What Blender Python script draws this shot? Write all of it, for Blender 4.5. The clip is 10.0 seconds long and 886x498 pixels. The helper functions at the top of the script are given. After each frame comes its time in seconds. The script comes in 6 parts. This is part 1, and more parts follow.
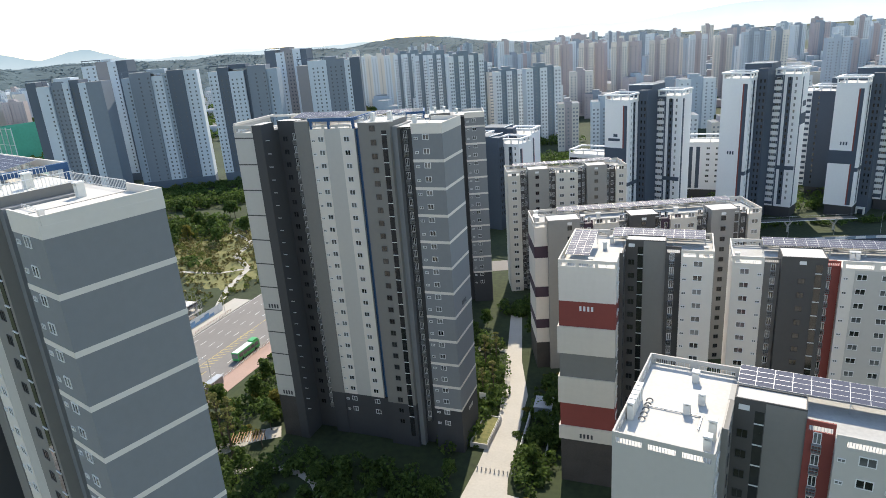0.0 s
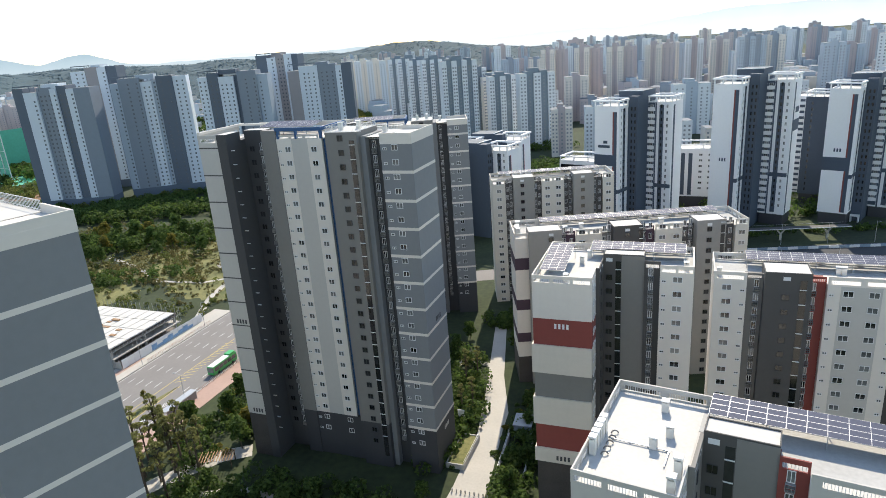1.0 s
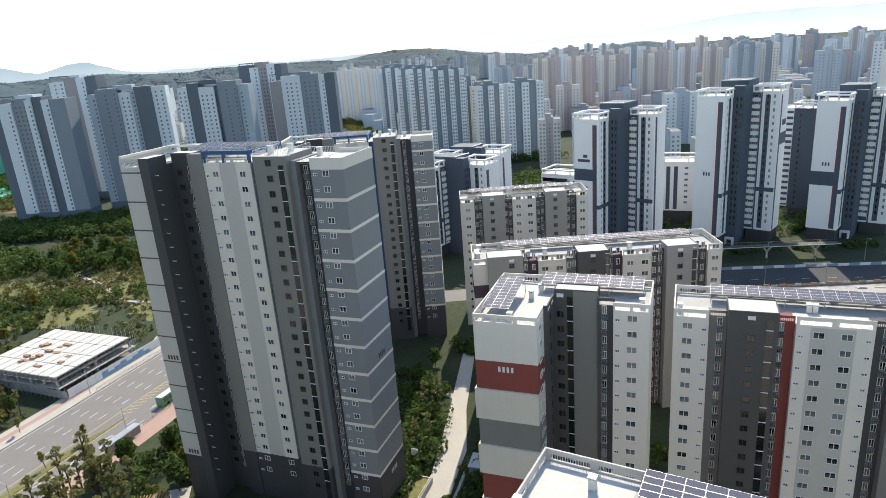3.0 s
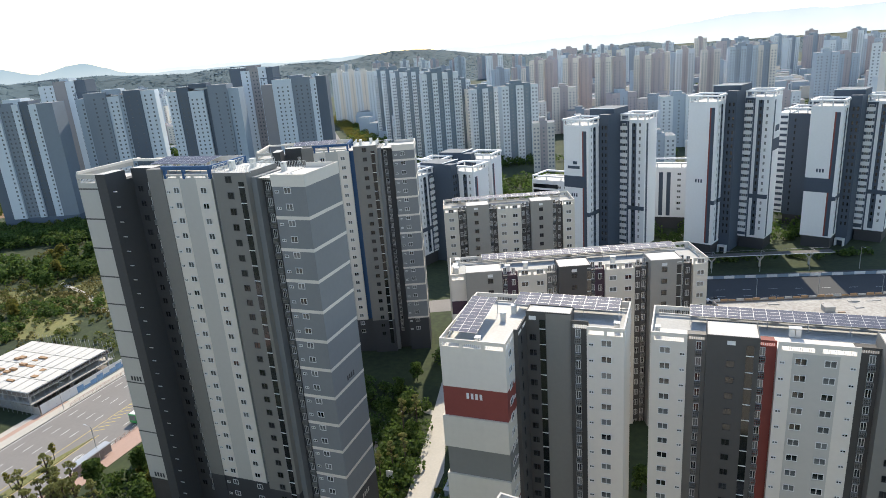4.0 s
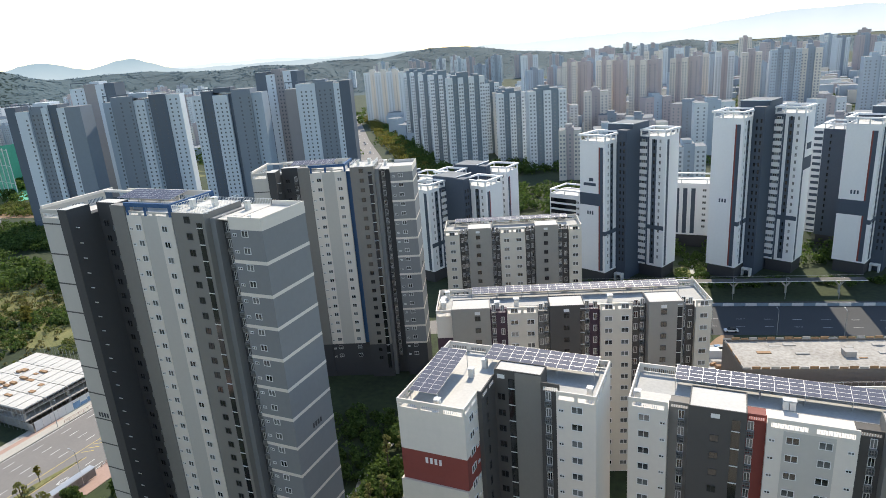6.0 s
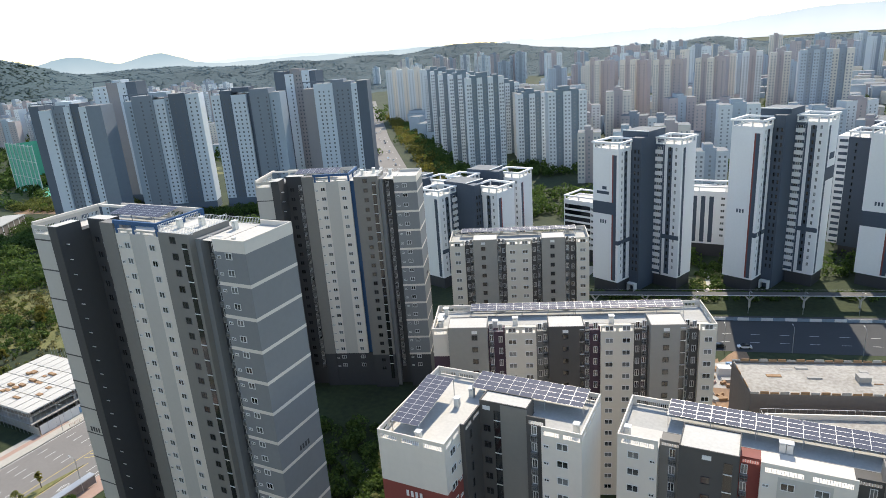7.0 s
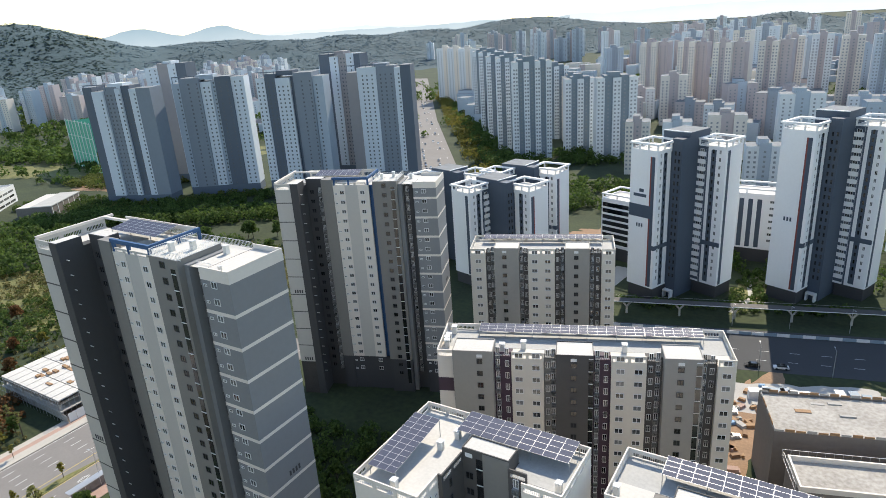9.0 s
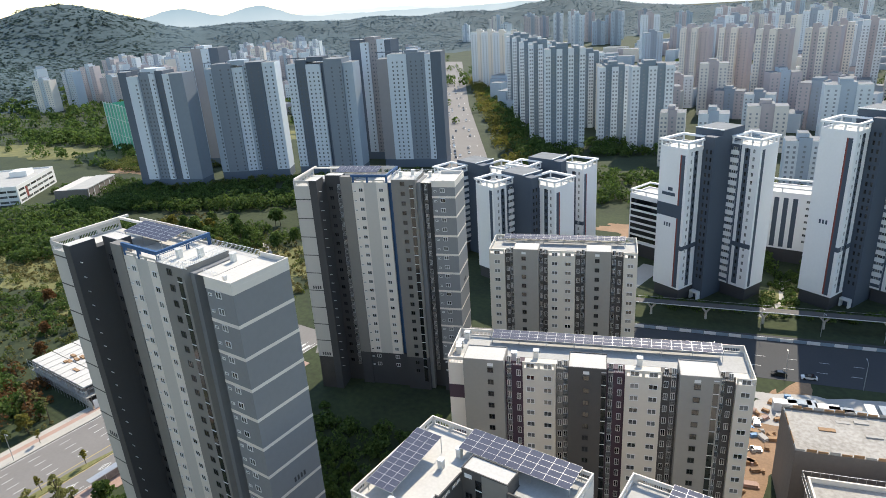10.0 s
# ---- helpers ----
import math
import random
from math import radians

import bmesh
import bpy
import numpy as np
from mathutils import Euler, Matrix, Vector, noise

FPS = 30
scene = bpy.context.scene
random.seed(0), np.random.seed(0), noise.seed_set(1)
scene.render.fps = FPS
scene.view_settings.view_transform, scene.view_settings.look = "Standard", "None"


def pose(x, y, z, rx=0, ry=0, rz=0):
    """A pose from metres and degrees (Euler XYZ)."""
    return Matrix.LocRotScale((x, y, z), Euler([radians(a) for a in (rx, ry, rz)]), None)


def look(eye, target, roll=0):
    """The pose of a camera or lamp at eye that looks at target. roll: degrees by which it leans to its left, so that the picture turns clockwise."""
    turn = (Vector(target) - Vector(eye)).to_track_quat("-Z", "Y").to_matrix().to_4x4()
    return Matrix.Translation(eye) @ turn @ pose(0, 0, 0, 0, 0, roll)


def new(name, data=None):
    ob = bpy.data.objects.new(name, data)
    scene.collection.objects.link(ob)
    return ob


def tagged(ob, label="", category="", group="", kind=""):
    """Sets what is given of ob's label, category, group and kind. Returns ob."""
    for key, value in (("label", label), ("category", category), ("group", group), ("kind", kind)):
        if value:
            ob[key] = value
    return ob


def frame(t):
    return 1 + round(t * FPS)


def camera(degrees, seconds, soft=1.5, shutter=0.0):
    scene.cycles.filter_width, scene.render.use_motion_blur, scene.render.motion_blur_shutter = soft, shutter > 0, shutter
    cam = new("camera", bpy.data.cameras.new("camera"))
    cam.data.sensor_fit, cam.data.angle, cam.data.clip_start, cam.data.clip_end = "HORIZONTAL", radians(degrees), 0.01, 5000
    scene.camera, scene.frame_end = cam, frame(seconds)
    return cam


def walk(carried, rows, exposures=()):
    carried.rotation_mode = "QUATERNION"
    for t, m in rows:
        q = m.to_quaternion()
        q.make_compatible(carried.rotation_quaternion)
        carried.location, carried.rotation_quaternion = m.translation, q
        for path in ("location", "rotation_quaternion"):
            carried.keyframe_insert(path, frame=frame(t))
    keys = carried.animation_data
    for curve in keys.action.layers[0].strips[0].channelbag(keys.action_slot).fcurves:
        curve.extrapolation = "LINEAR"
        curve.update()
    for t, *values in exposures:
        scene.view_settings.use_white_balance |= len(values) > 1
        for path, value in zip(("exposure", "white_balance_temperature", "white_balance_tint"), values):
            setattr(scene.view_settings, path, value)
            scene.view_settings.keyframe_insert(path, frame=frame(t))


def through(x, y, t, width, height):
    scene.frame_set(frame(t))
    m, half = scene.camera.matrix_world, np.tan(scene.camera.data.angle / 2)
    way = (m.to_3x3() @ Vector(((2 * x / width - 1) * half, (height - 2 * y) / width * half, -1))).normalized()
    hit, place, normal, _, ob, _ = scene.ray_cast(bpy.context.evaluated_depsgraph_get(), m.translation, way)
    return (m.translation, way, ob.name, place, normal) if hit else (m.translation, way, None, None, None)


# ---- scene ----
cam = camera(69.1, 10.0, 0.85)
METRES, EYE, TILT, LEAN, TURN = 78.0, 93.0, 0.0, 0.0, 21.6
ROWS = [
    (0.0, 0.0, 0.0, 0.0, -1.35, -18.41, 4.07),
    (0.5, 0.0381, 0.0346, -0.0008, -1.38, -18.24, 4.11),
    (1.0, 0.0765, 0.0692, -0.0008, -1.36, -18.05, 4.12),
    (1.5, 0.1145, 0.1026, 0.002, -1.32, -17.85, 4.13),
    (2.0, 0.1531, 0.1371, 0.0033, -1.3, -17.67, 4.16),
    (2.5, 0.1909, 0.1729, 0.0049, -1.3, -17.52, 4.2),
    (4.0, 0.3055, 0.279, 0.0264, -1.23, -17.43, 4.29),
    (4.5, 0.3436, 0.3111, 0.0403, -0.82, -17.47, 4.28),
    (5.0, 0.3822, 0.3422, 0.0559, -0.06, -17.51, 4.26),
    (5.5, 0.421, 0.3721, 0.0744, 1.09, -17.52, 4.21),
    (7.0, 0.5339, 0.4592, 0.1373, 4.54, -17.8, 3.96),
    (7.5, 0.5673, 0.4859, 0.1587, 5.66, -18.13, 3.88),
    (8.0, 0.5971, 0.5135, 0.1805, 6.85, -18.54, 3.79),
    (8.5, 0.6251, 0.5415, 0.2026, 8.12, -19.06, 3.75),
    (9.0, 0.6518, 0.5704, 0.225, 9.53, -19.69, 3.71),
    (9.5, 0.6763, 0.5995, 0.2481, 11.14, -20.37, 3.64),
    (10.0, 0.6984, 0.628, 0.2723, 12.69, -21.06, 3.57),
]
walk(cam, [(t, pose(0, 0, EYE, TILT, LEAN, TURN) @ pose(METRES * x, METRES * y, METRES * z, 90 + pitch, roll, yaw)) for t, x, y, z, yaw, pitch, roll in ROWS],
     [(0.0, 0.92, 7300, 10), (4.0, 0.86, 7300, 10), (7.0, 0.8, 7300, 10), (10.0, 0.86, 7300, 10)])

# ---- light: a clear, hazy autumn noon with the sun ahead of the camera ----
SUN_EL, SUN_AZ = 45.0, -8.3          # degrees; azimuth from +y towards +x
world = bpy.data.worlds.new("sky")
scene.world = world
world.use_nodes = True
wn = world.node_tree.nodes
sky = wn.new("ShaderNodeTexSky")
sky.sky_type = "NISHITA"
sky.sun_disc = False
sky.sun_elevation = radians(SUN_EL)
sky.sun_rotation = radians(SUN_AZ)
sky.air_density, sky.dust_density, sky.ozone_density = 1.0, 0.1, 1.2
wn["Background"].inputs["Strength"].default_value = 0.15
world.node_tree.links.new(sky.outputs["Color"], wn["Background"].inputs["Color"])
sun_data = bpy.data.lights.new("sun", "SUN")
sun_data.energy, sun_data.angle, sun_data.color = 3.2, radians(0.53), (1.0, 0.95, 0.87)
sun = new("sun", sun_data)
sun.matrix_world = look((0, 0, 300), (0.144 * 10, -0.99 * 10, 300 - 10 * math.tan(radians(SUN_EL))))


# ---- materials ----
def mat(name, color, rough=0.8, vary=0.08, size=0.6, bump=0.0, metal=0.0, streak=0.0, spot=None, spec=0.5, each=0.0):
    """Painted or mineral surface: two scales of noise, optional vertical rain streaks, a second colour in patches, per-object change."""
    m = bpy.data.materials.new(name)
    m.use_nodes = True
    n, l = m.node_tree.nodes, m.node_tree.links
    b = n["Principled BSDF"]
    b.inputs["Roughness"].default_value = rough
    b.inputs["Metallic"].default_value = metal
    b.inputs["Specular IOR Level"].default_value = spec
    tc = n.new("ShaderNodeTexCoord")
    big = n.new("ShaderNodeTexNoise")
    big.inputs["Scale"].default_value, big.inputs["Detail"].default_value = 1.0 / (size * 12), 5
    fine = n.new("ShaderNodeTexNoise")
    fine.inputs["Scale"].default_value, fine.inputs["Detail"].default_value = 1.0 / size, 6
    l.new(tc.outputs["Object"], big.inputs["Vector"])
    l.new(tc.outputs["Object"], fine.inputs["Vector"])
    add = n.new("ShaderNodeMath")
    add.operation = "ADD"
    l.new(big.outputs["Fac"], add.inputs[0])
    l.new(fine.outputs["Fac"], add.inputs[1])
    last = add
    if streak:
        mp = n.new("ShaderNodeMapping")
        mp.inputs["Scale"].default_value = (1.6, 1.6, 0.06)
        st = n.new("ShaderNodeTexNoise")
        st.inputs["Scale"].default_value, st.inputs["Detail"].default_value = 1.0, 4
        l.new(tc.outputs["Object"], mp.inputs["Vector"])
        l.new(mp.outputs["Vector"], st.inputs["Vector"])
        ma = n.new("ShaderNodeMath")
        ma.operation = "MULTIPLY_ADD"
        ma.inputs[1].default_value = streak
        l.new(st.outputs["Fac"], ma.inputs[0])
        l.new(last.outputs[0], ma.inputs[2])
        last = ma
    if each:
        oi = n.new("ShaderNodeObjectInfo")
        me = n.new("ShaderNodeMath")
        me.operation = "MULTIPLY_ADD"
        me.inputs[1].default_value = each
        l.new(oi.outputs["Random"], me.inputs[0])
        l.new(last.outputs[0], me.inputs[2])
        last = me
    mid = 1.0 + streak * 0.5 + each * 0.5
    mr = n.new("ShaderNodeMapRange")
    mr.inputs["From Min"].default_value, mr.inputs["From Max"].default_value = mid - 0.45, mid + 0.45
    l.new(last.outputs[0], mr.inputs["Value"])
    mix = n.new("ShaderNodeMix")
    mix.data_type = "RGBA"
    lo = [c * (1 - vary) for c in color] if spot is None else list(spot)
    hi = [min(1.0, c * (1 + vary * 0.7)) for c in color]
    mix.inputs[6].default_value = (*lo, 1)
    mix.inputs[7].default_value = (*hi, 1)
    l.new(mr.outputs["Result"], mix.inputs[0])
    l.new(mix.outputs[2], b.inputs["Base Color"])
    if bump:
        bp = n.new("ShaderNodeBump")
        bp.inputs["Strength"].default_value, bp.inputs["Distance"].default_value = bump, 0.05
        l.new(fine.outputs["Fac"], bp.inputs["Height"])
        l.new(bp.outputs["Normal"], b.inputs["Normal"])
    return m


def glass_mat(name, color, rough=0.08, each=0.0, spot=None):
    """Window glass over a dark room: a smooth dielectric that mirrors the sky."""
    m = mat(name, color, rough, 0.35, 1.2, spec=0.8, each=each, spot=spot)
    return m


WHITE = mat("white wall paint", (0.69, 0.635, 0.57), 0.75, 0.05, 0.9, streak=0.35)
BRIGHT = mat("fresh white wall paint", (0.80, 0.80, 0.80), 0.7, 0.04, 0.9, streak=0.3)
CREAM = mat("cream wall paint", (0.62, 0.575, 0.50), 0.75, 0.06, 0.9, streak=0.35)
PALE = mat("pale grey wall paint", (0.49, 0.468, 0.43), 0.75, 0.05, 0.9, streak=0.35)
GREY = mat("mid grey wall paint", (0.205, 0.195, 0.18), 0.75, 0.07, 0.9, streak=0.3)
STEEL = mat("bluish grey wall paint", (0.205, 0.213, 0.222), 0.75, 0.06, 0.9, streak=0.3)
DARK = mat("dark grey wall paint", (0.078, 0.074, 0.071), 0.75, 0.08, 0.9, streak=0.3)
TAUPE = mat("warm mid grey wall paint", (0.30, 0.285, 0.26), 0.75, 0.07, 0.9, streak=0.3)
SLATE = mat("deep grey wall paint", (0.056, 0.056, 0.058), 0.75, 0.08, 0.9, streak=0.3)
BLACK = mat("charcoal wall paint", (0.048, 0.048, 0.052), 0.7, 0.1, 0.9, streak=0.3)
BLUE = mat("blue wall paint", (0.022, 0.085, 0.20), 0.65, 0.08, 0.9)
NAVY = mat("navy grey wall paint", (0.058, 0.08, 0.112), 0.7, 0.08, 0.9, streak=0.3)
RED = mat("brick red wall paint", (0.235, 0.052, 0.042), 0.7, 0.08, 0.9, streak=0.3)
PLUM = mat("plum wall paint", (0.062, 0.036, 0.055), 0.7, 0.08, 0.9, streak=0.3)
OLIVE = mat("warm grey wall paint", (0.19, 0.19, 0.178), 0.75, 0.07, 0.9, streak=0.3)
BRICK = mat("dark brown brick facing", (0.062, 0.055, 0.05), 0.85, 0.4, 0.3, bump=0.3)
ROOF = mat("pale roof coating", (0.56, 0.54, 0.50), 0.8, 0.14, 0.5, streak=0.0)
ROOFG = mat("grey roof coating", (0.42, 0.415, 0.395), 0.8, 0.18, 0.5)
FRAME = mat("white window frame", (0.72, 0.72, 0.71), 0.5, 0.05, 0.5)
GLASS = glass_mat("window glass", (0.15, 0.155, 0.155), each=1.0, spot=(0.008, 0.010, 0.012))
DARKGLASS = glass_mat("dark stairwell glass", (0.03, 0.031, 0.033), each=0.8, spot=(0.006, 0.007, 0.008))
STEELBAR = mat("galvanised steel", (0.45, 0.46, 0.47), 0.45, 0.1, 0.3, metal=0.6)
UNIT = mat("grey appliance casing", (0.30, 0.30, 0.29), 0.55, 0.08, 0.4)
ACBOX = mat("cream appliance casing", (0.66, 0.65, 0.61), 0.55, 0.08, 0.4)
SOLAR = mat("solar cells", (0.075, 0.085, 0.125), 0.6, 0.2, 0.5, spec=0.12)
GREENNET = mat("green netting", (0.10, 0.42, 0.30), 0.7, 0.15, 2.0)
SOIL = mat("ochre soil", (0.30, 0.19, 0.115), 0.95, 0.3, 0.7, bump=0.5)
GRASS = mat("rough grass", (0.036, 0.05, 0.016), 0.95, 0.5, 1.8, bump=0.6, spot=(0.010, 0.018, 0.007))
MEADOW = mat("autumn meadow", (0.20, 0.18, 0.07), 0.95, 0.4, 0.7, bump=0.8, spot=(0.045, 0.07, 0.018))
ASPHALT = mat("asphalt", (0.205, 0.192, 0.18), 0.9, 0.12, 0.8, bump=0.1)
PAVING = mat("pale paving", (0.44, 0.415, 0.37), 0.85, 0.14, 0.6)
BRICKPAVE = mat("reddish paving", (0.40, 0.27, 0.22), 0.85, 0.14, 0.6)
# valley road asphalt, with the towers' shade put into its colour
SHADEASPHALT = mat("asphalt with painted shade", (0.045, 0.048, 0.052), 0.85, 0.14, 0.8, bump=0.1)
LINE = mat("white road paint", (0.62, 0.62, 0.60), 0.8, 0.1, 0.4)
YELLOW = mat("yellow road paint", (0.55, 0.42, 0.12), 0.8, 0.1, 0.4)
CONCRETE = mat("raw concrete", (0.42, 0.40, 0.37), 0.9, 0.16, 0.6, streak=0.3)
# the pale far wall paints have distance haze put into their colour
FARWHITE = mat("far pale paint and haze", (0.66, 0.69, 0.71), 0.8, 0.08, 3.0, streak=0.4)
FARGREY = mat("far grey paint and haze", (0.31, 0.35, 0.40), 0.8, 0.06, 3.0)
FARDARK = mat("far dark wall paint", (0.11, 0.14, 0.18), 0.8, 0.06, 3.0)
FARBEIGE = mat("far beige paint and haze", (0.70, 0.645, 0.58), 0.8, 0.06, 3.0)
FARROSE = mat("far rose grey paint and haze", (0.47, 0.41, 0.41), 0.8, 0.06, 3.0)
FARSTEEL = mat("far blue grey paint and haze", (0.42, 0.48, 0.54), 0.8, 0.06, 3.0)
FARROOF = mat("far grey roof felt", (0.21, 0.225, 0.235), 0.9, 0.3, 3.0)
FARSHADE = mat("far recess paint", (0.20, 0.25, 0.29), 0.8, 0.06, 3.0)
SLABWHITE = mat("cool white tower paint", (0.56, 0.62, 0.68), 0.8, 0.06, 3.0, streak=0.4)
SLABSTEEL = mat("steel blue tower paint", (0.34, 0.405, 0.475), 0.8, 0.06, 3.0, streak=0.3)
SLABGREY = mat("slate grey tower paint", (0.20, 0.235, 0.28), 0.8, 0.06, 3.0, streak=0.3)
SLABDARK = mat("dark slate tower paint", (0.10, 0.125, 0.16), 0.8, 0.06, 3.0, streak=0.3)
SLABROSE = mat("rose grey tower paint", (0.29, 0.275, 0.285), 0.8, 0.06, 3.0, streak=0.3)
BARK = mat("bark", (0.10, 0.075, 0.055), 0.95, 0.3, 0.2)
# hill ground is bluish, with distance haze put into its colour
HAZEFOREST = mat("wooded hillside with painted haze", (0.040, 0.074, 0.086), 0.95, 0.5, 9.0, bump=0.3, spot=(0.027, 0.051, 0.058))


def haze_mat(name, low, high, reach):
    """Mountains far behind everything, haze put into their glow: paler towards feet, faint folds."""
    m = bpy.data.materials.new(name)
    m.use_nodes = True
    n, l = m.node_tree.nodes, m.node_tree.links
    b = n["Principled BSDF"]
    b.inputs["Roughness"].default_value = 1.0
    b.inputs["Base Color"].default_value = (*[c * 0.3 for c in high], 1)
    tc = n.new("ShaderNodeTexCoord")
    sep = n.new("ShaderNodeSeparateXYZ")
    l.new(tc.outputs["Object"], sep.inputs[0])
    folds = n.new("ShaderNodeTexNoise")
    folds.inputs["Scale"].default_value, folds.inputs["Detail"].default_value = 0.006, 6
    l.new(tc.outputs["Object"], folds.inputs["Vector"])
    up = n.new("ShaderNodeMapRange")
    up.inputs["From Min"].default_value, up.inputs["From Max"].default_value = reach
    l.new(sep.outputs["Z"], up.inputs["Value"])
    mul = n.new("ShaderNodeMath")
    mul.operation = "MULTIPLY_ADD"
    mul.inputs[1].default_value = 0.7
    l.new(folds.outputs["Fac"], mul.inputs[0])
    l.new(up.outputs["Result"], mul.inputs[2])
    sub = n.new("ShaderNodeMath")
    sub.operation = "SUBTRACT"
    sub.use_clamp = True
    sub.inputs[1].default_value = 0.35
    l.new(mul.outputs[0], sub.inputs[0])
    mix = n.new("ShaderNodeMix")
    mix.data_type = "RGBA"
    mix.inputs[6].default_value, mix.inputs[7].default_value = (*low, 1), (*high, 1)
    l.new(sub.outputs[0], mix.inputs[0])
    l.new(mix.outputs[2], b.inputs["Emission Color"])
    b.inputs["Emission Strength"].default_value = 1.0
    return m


# haze is in both glowing colours; the paler one carries the sunward glare
DISTANCE = haze_mat("distant mountains", (0.35, 0.43, 0.50), (0.215, 0.305, 0.385), (40, 170))
PALEDISTANCE = haze_mat("pale distant mountains", (0.50, 0.57, 0.64), (0.38, 0.465, 0.555), (40, 170))


def leaf_mat(name, dark, light, through=0.35):
    """Leaves: every clump has its own tone, and the sun shines through them."""
    m = bpy.data.materials.new(name)
    m.use_nodes = True
    n, l = m.node_tree.nodes, m.node_tree.links
    b = n["Principled BSDF"]
    b.inputs["Roughness"].default_value = 0.7
    b.inputs["Specular IOR Level"].default_value = 0.25
    geo = n.new("ShaderNodeNewGeometry")
    ramp = n.new("ShaderNodeMix")
    ramp.data_type = "RGBA"
    ramp.inputs[6].default_value, ramp.inputs[7].default_value = (*dark, 1), (*light, 1)
    l.new(geo.outputs["Random Per Island"], ramp.inputs[0])
    tr = n.new("ShaderNodeBsdfTranslucent")
    mix = n.new("ShaderNodeMixShader")
    mix.inputs[0].default_value = through
    l.new(ramp.outputs[2], b.inputs["Base Color"])
    l.new(ramp.outputs[2], tr.inputs["Color"])
    l.new(b.outputs["BSDF"], mix.inputs[1])
    l.new(tr.outputs["BSDF"], mix.inputs[2])
    l.new(mix.outputs["Shader"], n["Material Output"].inputs["Surface"])
    return m


LEAF = leaf_mat("green leaves", (0.04, 0.075, 0.018), (0.125, 0.19, 0.045), 0.5)
LEAFY = leaf_mat("yellowing leaves", (0.10, 0.11, 0.025), (0.27, 0.23, 0.05), 0.5)
LEAFR = leaf_mat("reddish autumn leaves", (0.09, 0.05, 0.02), (0.22, 0.10, 0.035))
NEEDLE = leaf_mat("pine needles", (0.15, 0.16, 0.06), (0.31, 0.31, 0.12), 0.6)
SCRUB = leaf_mat("park scrub leaves", (0.06, 0.085, 0.02), (0.20, 0.22, 0.06), 0.5)
# leaves of both hill woods are bluish: distance haze put into their colour
HAZEWOOD = leaf_mat("hill woods", (0.078, 0.138, 0.178), (0.092, 0.156, 0.196), 0.45)
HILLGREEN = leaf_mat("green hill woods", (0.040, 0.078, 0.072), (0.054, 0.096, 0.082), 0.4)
REED = leaf_mat("dry tall grass", (0.10, 0.095, 0.03), (0.26, 0.22, 0.085), 0.3)
BUSGREEN = mat("bus green paint", (0.05, 0.36, 0.10), 0.3, 0.05, 1.0)
CARWHITE = mat("white car paint", (0.7, 0.7, 0.7), 0.25, 0.03, 1.0)
CARGREY = mat("grey car paint", (0.16, 0.165, 0.17), 0.25, 0.03, 1.0)
CARBLACK = mat("black car paint", (0.02, 0.02, 0.022), 0.2, 0.03, 1.0)
RUBBER = mat("tyre rubber", (0.02, 0.02, 0.02), 0.9, 0.1, 0.2)
TIMBER = mat("raw timber", (0.36, 0.22, 0.12), 0.85, 0.25, 0.3)
BLUEPRINT = mat("blue printed hoarding", (0.20, 0.36, 0.56), 0.7, 0.4, 1.2)
CONTAINER = mat("blue grey container steel", (0.22, 0.29, 0.36), 0.6, 0.15, 0.8)


# ---- mesh helpers ----
def box(bm, x0, x1, y0, y1, z0, z1, mi=0):
    v = [bm.verts.new((x, y, z)) for z in (z0, z1) for y in (y0, y1) for x in (x0, x1)]
    for q in ((0, 2, 3, 1), (4, 5, 7, 6), (0, 1, 5, 4), (2, 6, 7, 3), (0, 4, 6, 2), (1, 3, 7, 5)):
        bm.faces.new([v[i] for i in q]).material_index = mi
    return v


def made(name, bm, *mats):
    me = bpy.data.meshes.new(name)
    bm.to_mesh(me)
    bm.free()
    for m in mats:
        me.materials.append(m)
    return me


def roofed(mesh, roof):
    """Gives the flat tops of a block its roof material."""
    mesh.materials.append(roof)
    for f in mesh.polygons:
        if f.normal.z > 0.5:
            f.material_index = len(mesh.materials) - 1
    return mesh


def boxes(name, rows, *mats):
    """A mesh of boxes, rows of x0, x1, y0, y1, z0, z1 and a material slot."""
    bm = bmesh.new()
    for r in rows:
        box(bm, *r)
    return made(name, bm, *mats)


def put(name, mesh, parent, x=0.0, y=0.0, z=0.0, rz=0.0, label=""):
    ob = new(name, mesh)
    ob.parent = parent
    ob.matrix_basis = pose(x, y, z, 0, 0, rz)
    return tagged(ob, label) if label else ob


def part(name, bm, material, parent, label=""):
    mats = material if isinstance(material, (list, tuple)) else [material]
    return put(name, made(name, bm, *mats), parent, label=label)


def slabpart(name, parent, material, x0, x1, y0, y1, z0, z1, label=""):
    """One box part whose mesh has its own origin at its base corner."""
    return put(name, boxes(name, [(0, x1 - x0, 0, y1 - y0, 0, z1 - z0)], material), parent, x0, y0, z0, 0, label)


def limb(bm, a, c, r0, r1, sides=6):
    a, c = Vector(a), Vector(c)
    q = (c - a).to_track_quat("Z", "Y")
    rings = []
    for p, r in ((a, r0), (c, r1)):
        rings.append([bm.verts.new(p + q @ Vector((r * math.cos(2 * math.pi * i / sides), r * math.sin(2 * math.pi * i / sides), 0))) for i in range(sides)])
    for i in range(sides):
        bm.faces.new((rings[0][i], rings[0][(i + 1) % sides], rings[1][(i + 1) % sides], rings[1][i]))


def thing(name, label, category, m=None, group="", kind=""):
    ob = tagged(new(name), label, category, group, kind)
    ob.matrix_basis = m if m is not None else Matrix()
    return ob


def structure(name, mesh, label, category):
    return tagged(new(name, mesh), label, category, "", "structure")


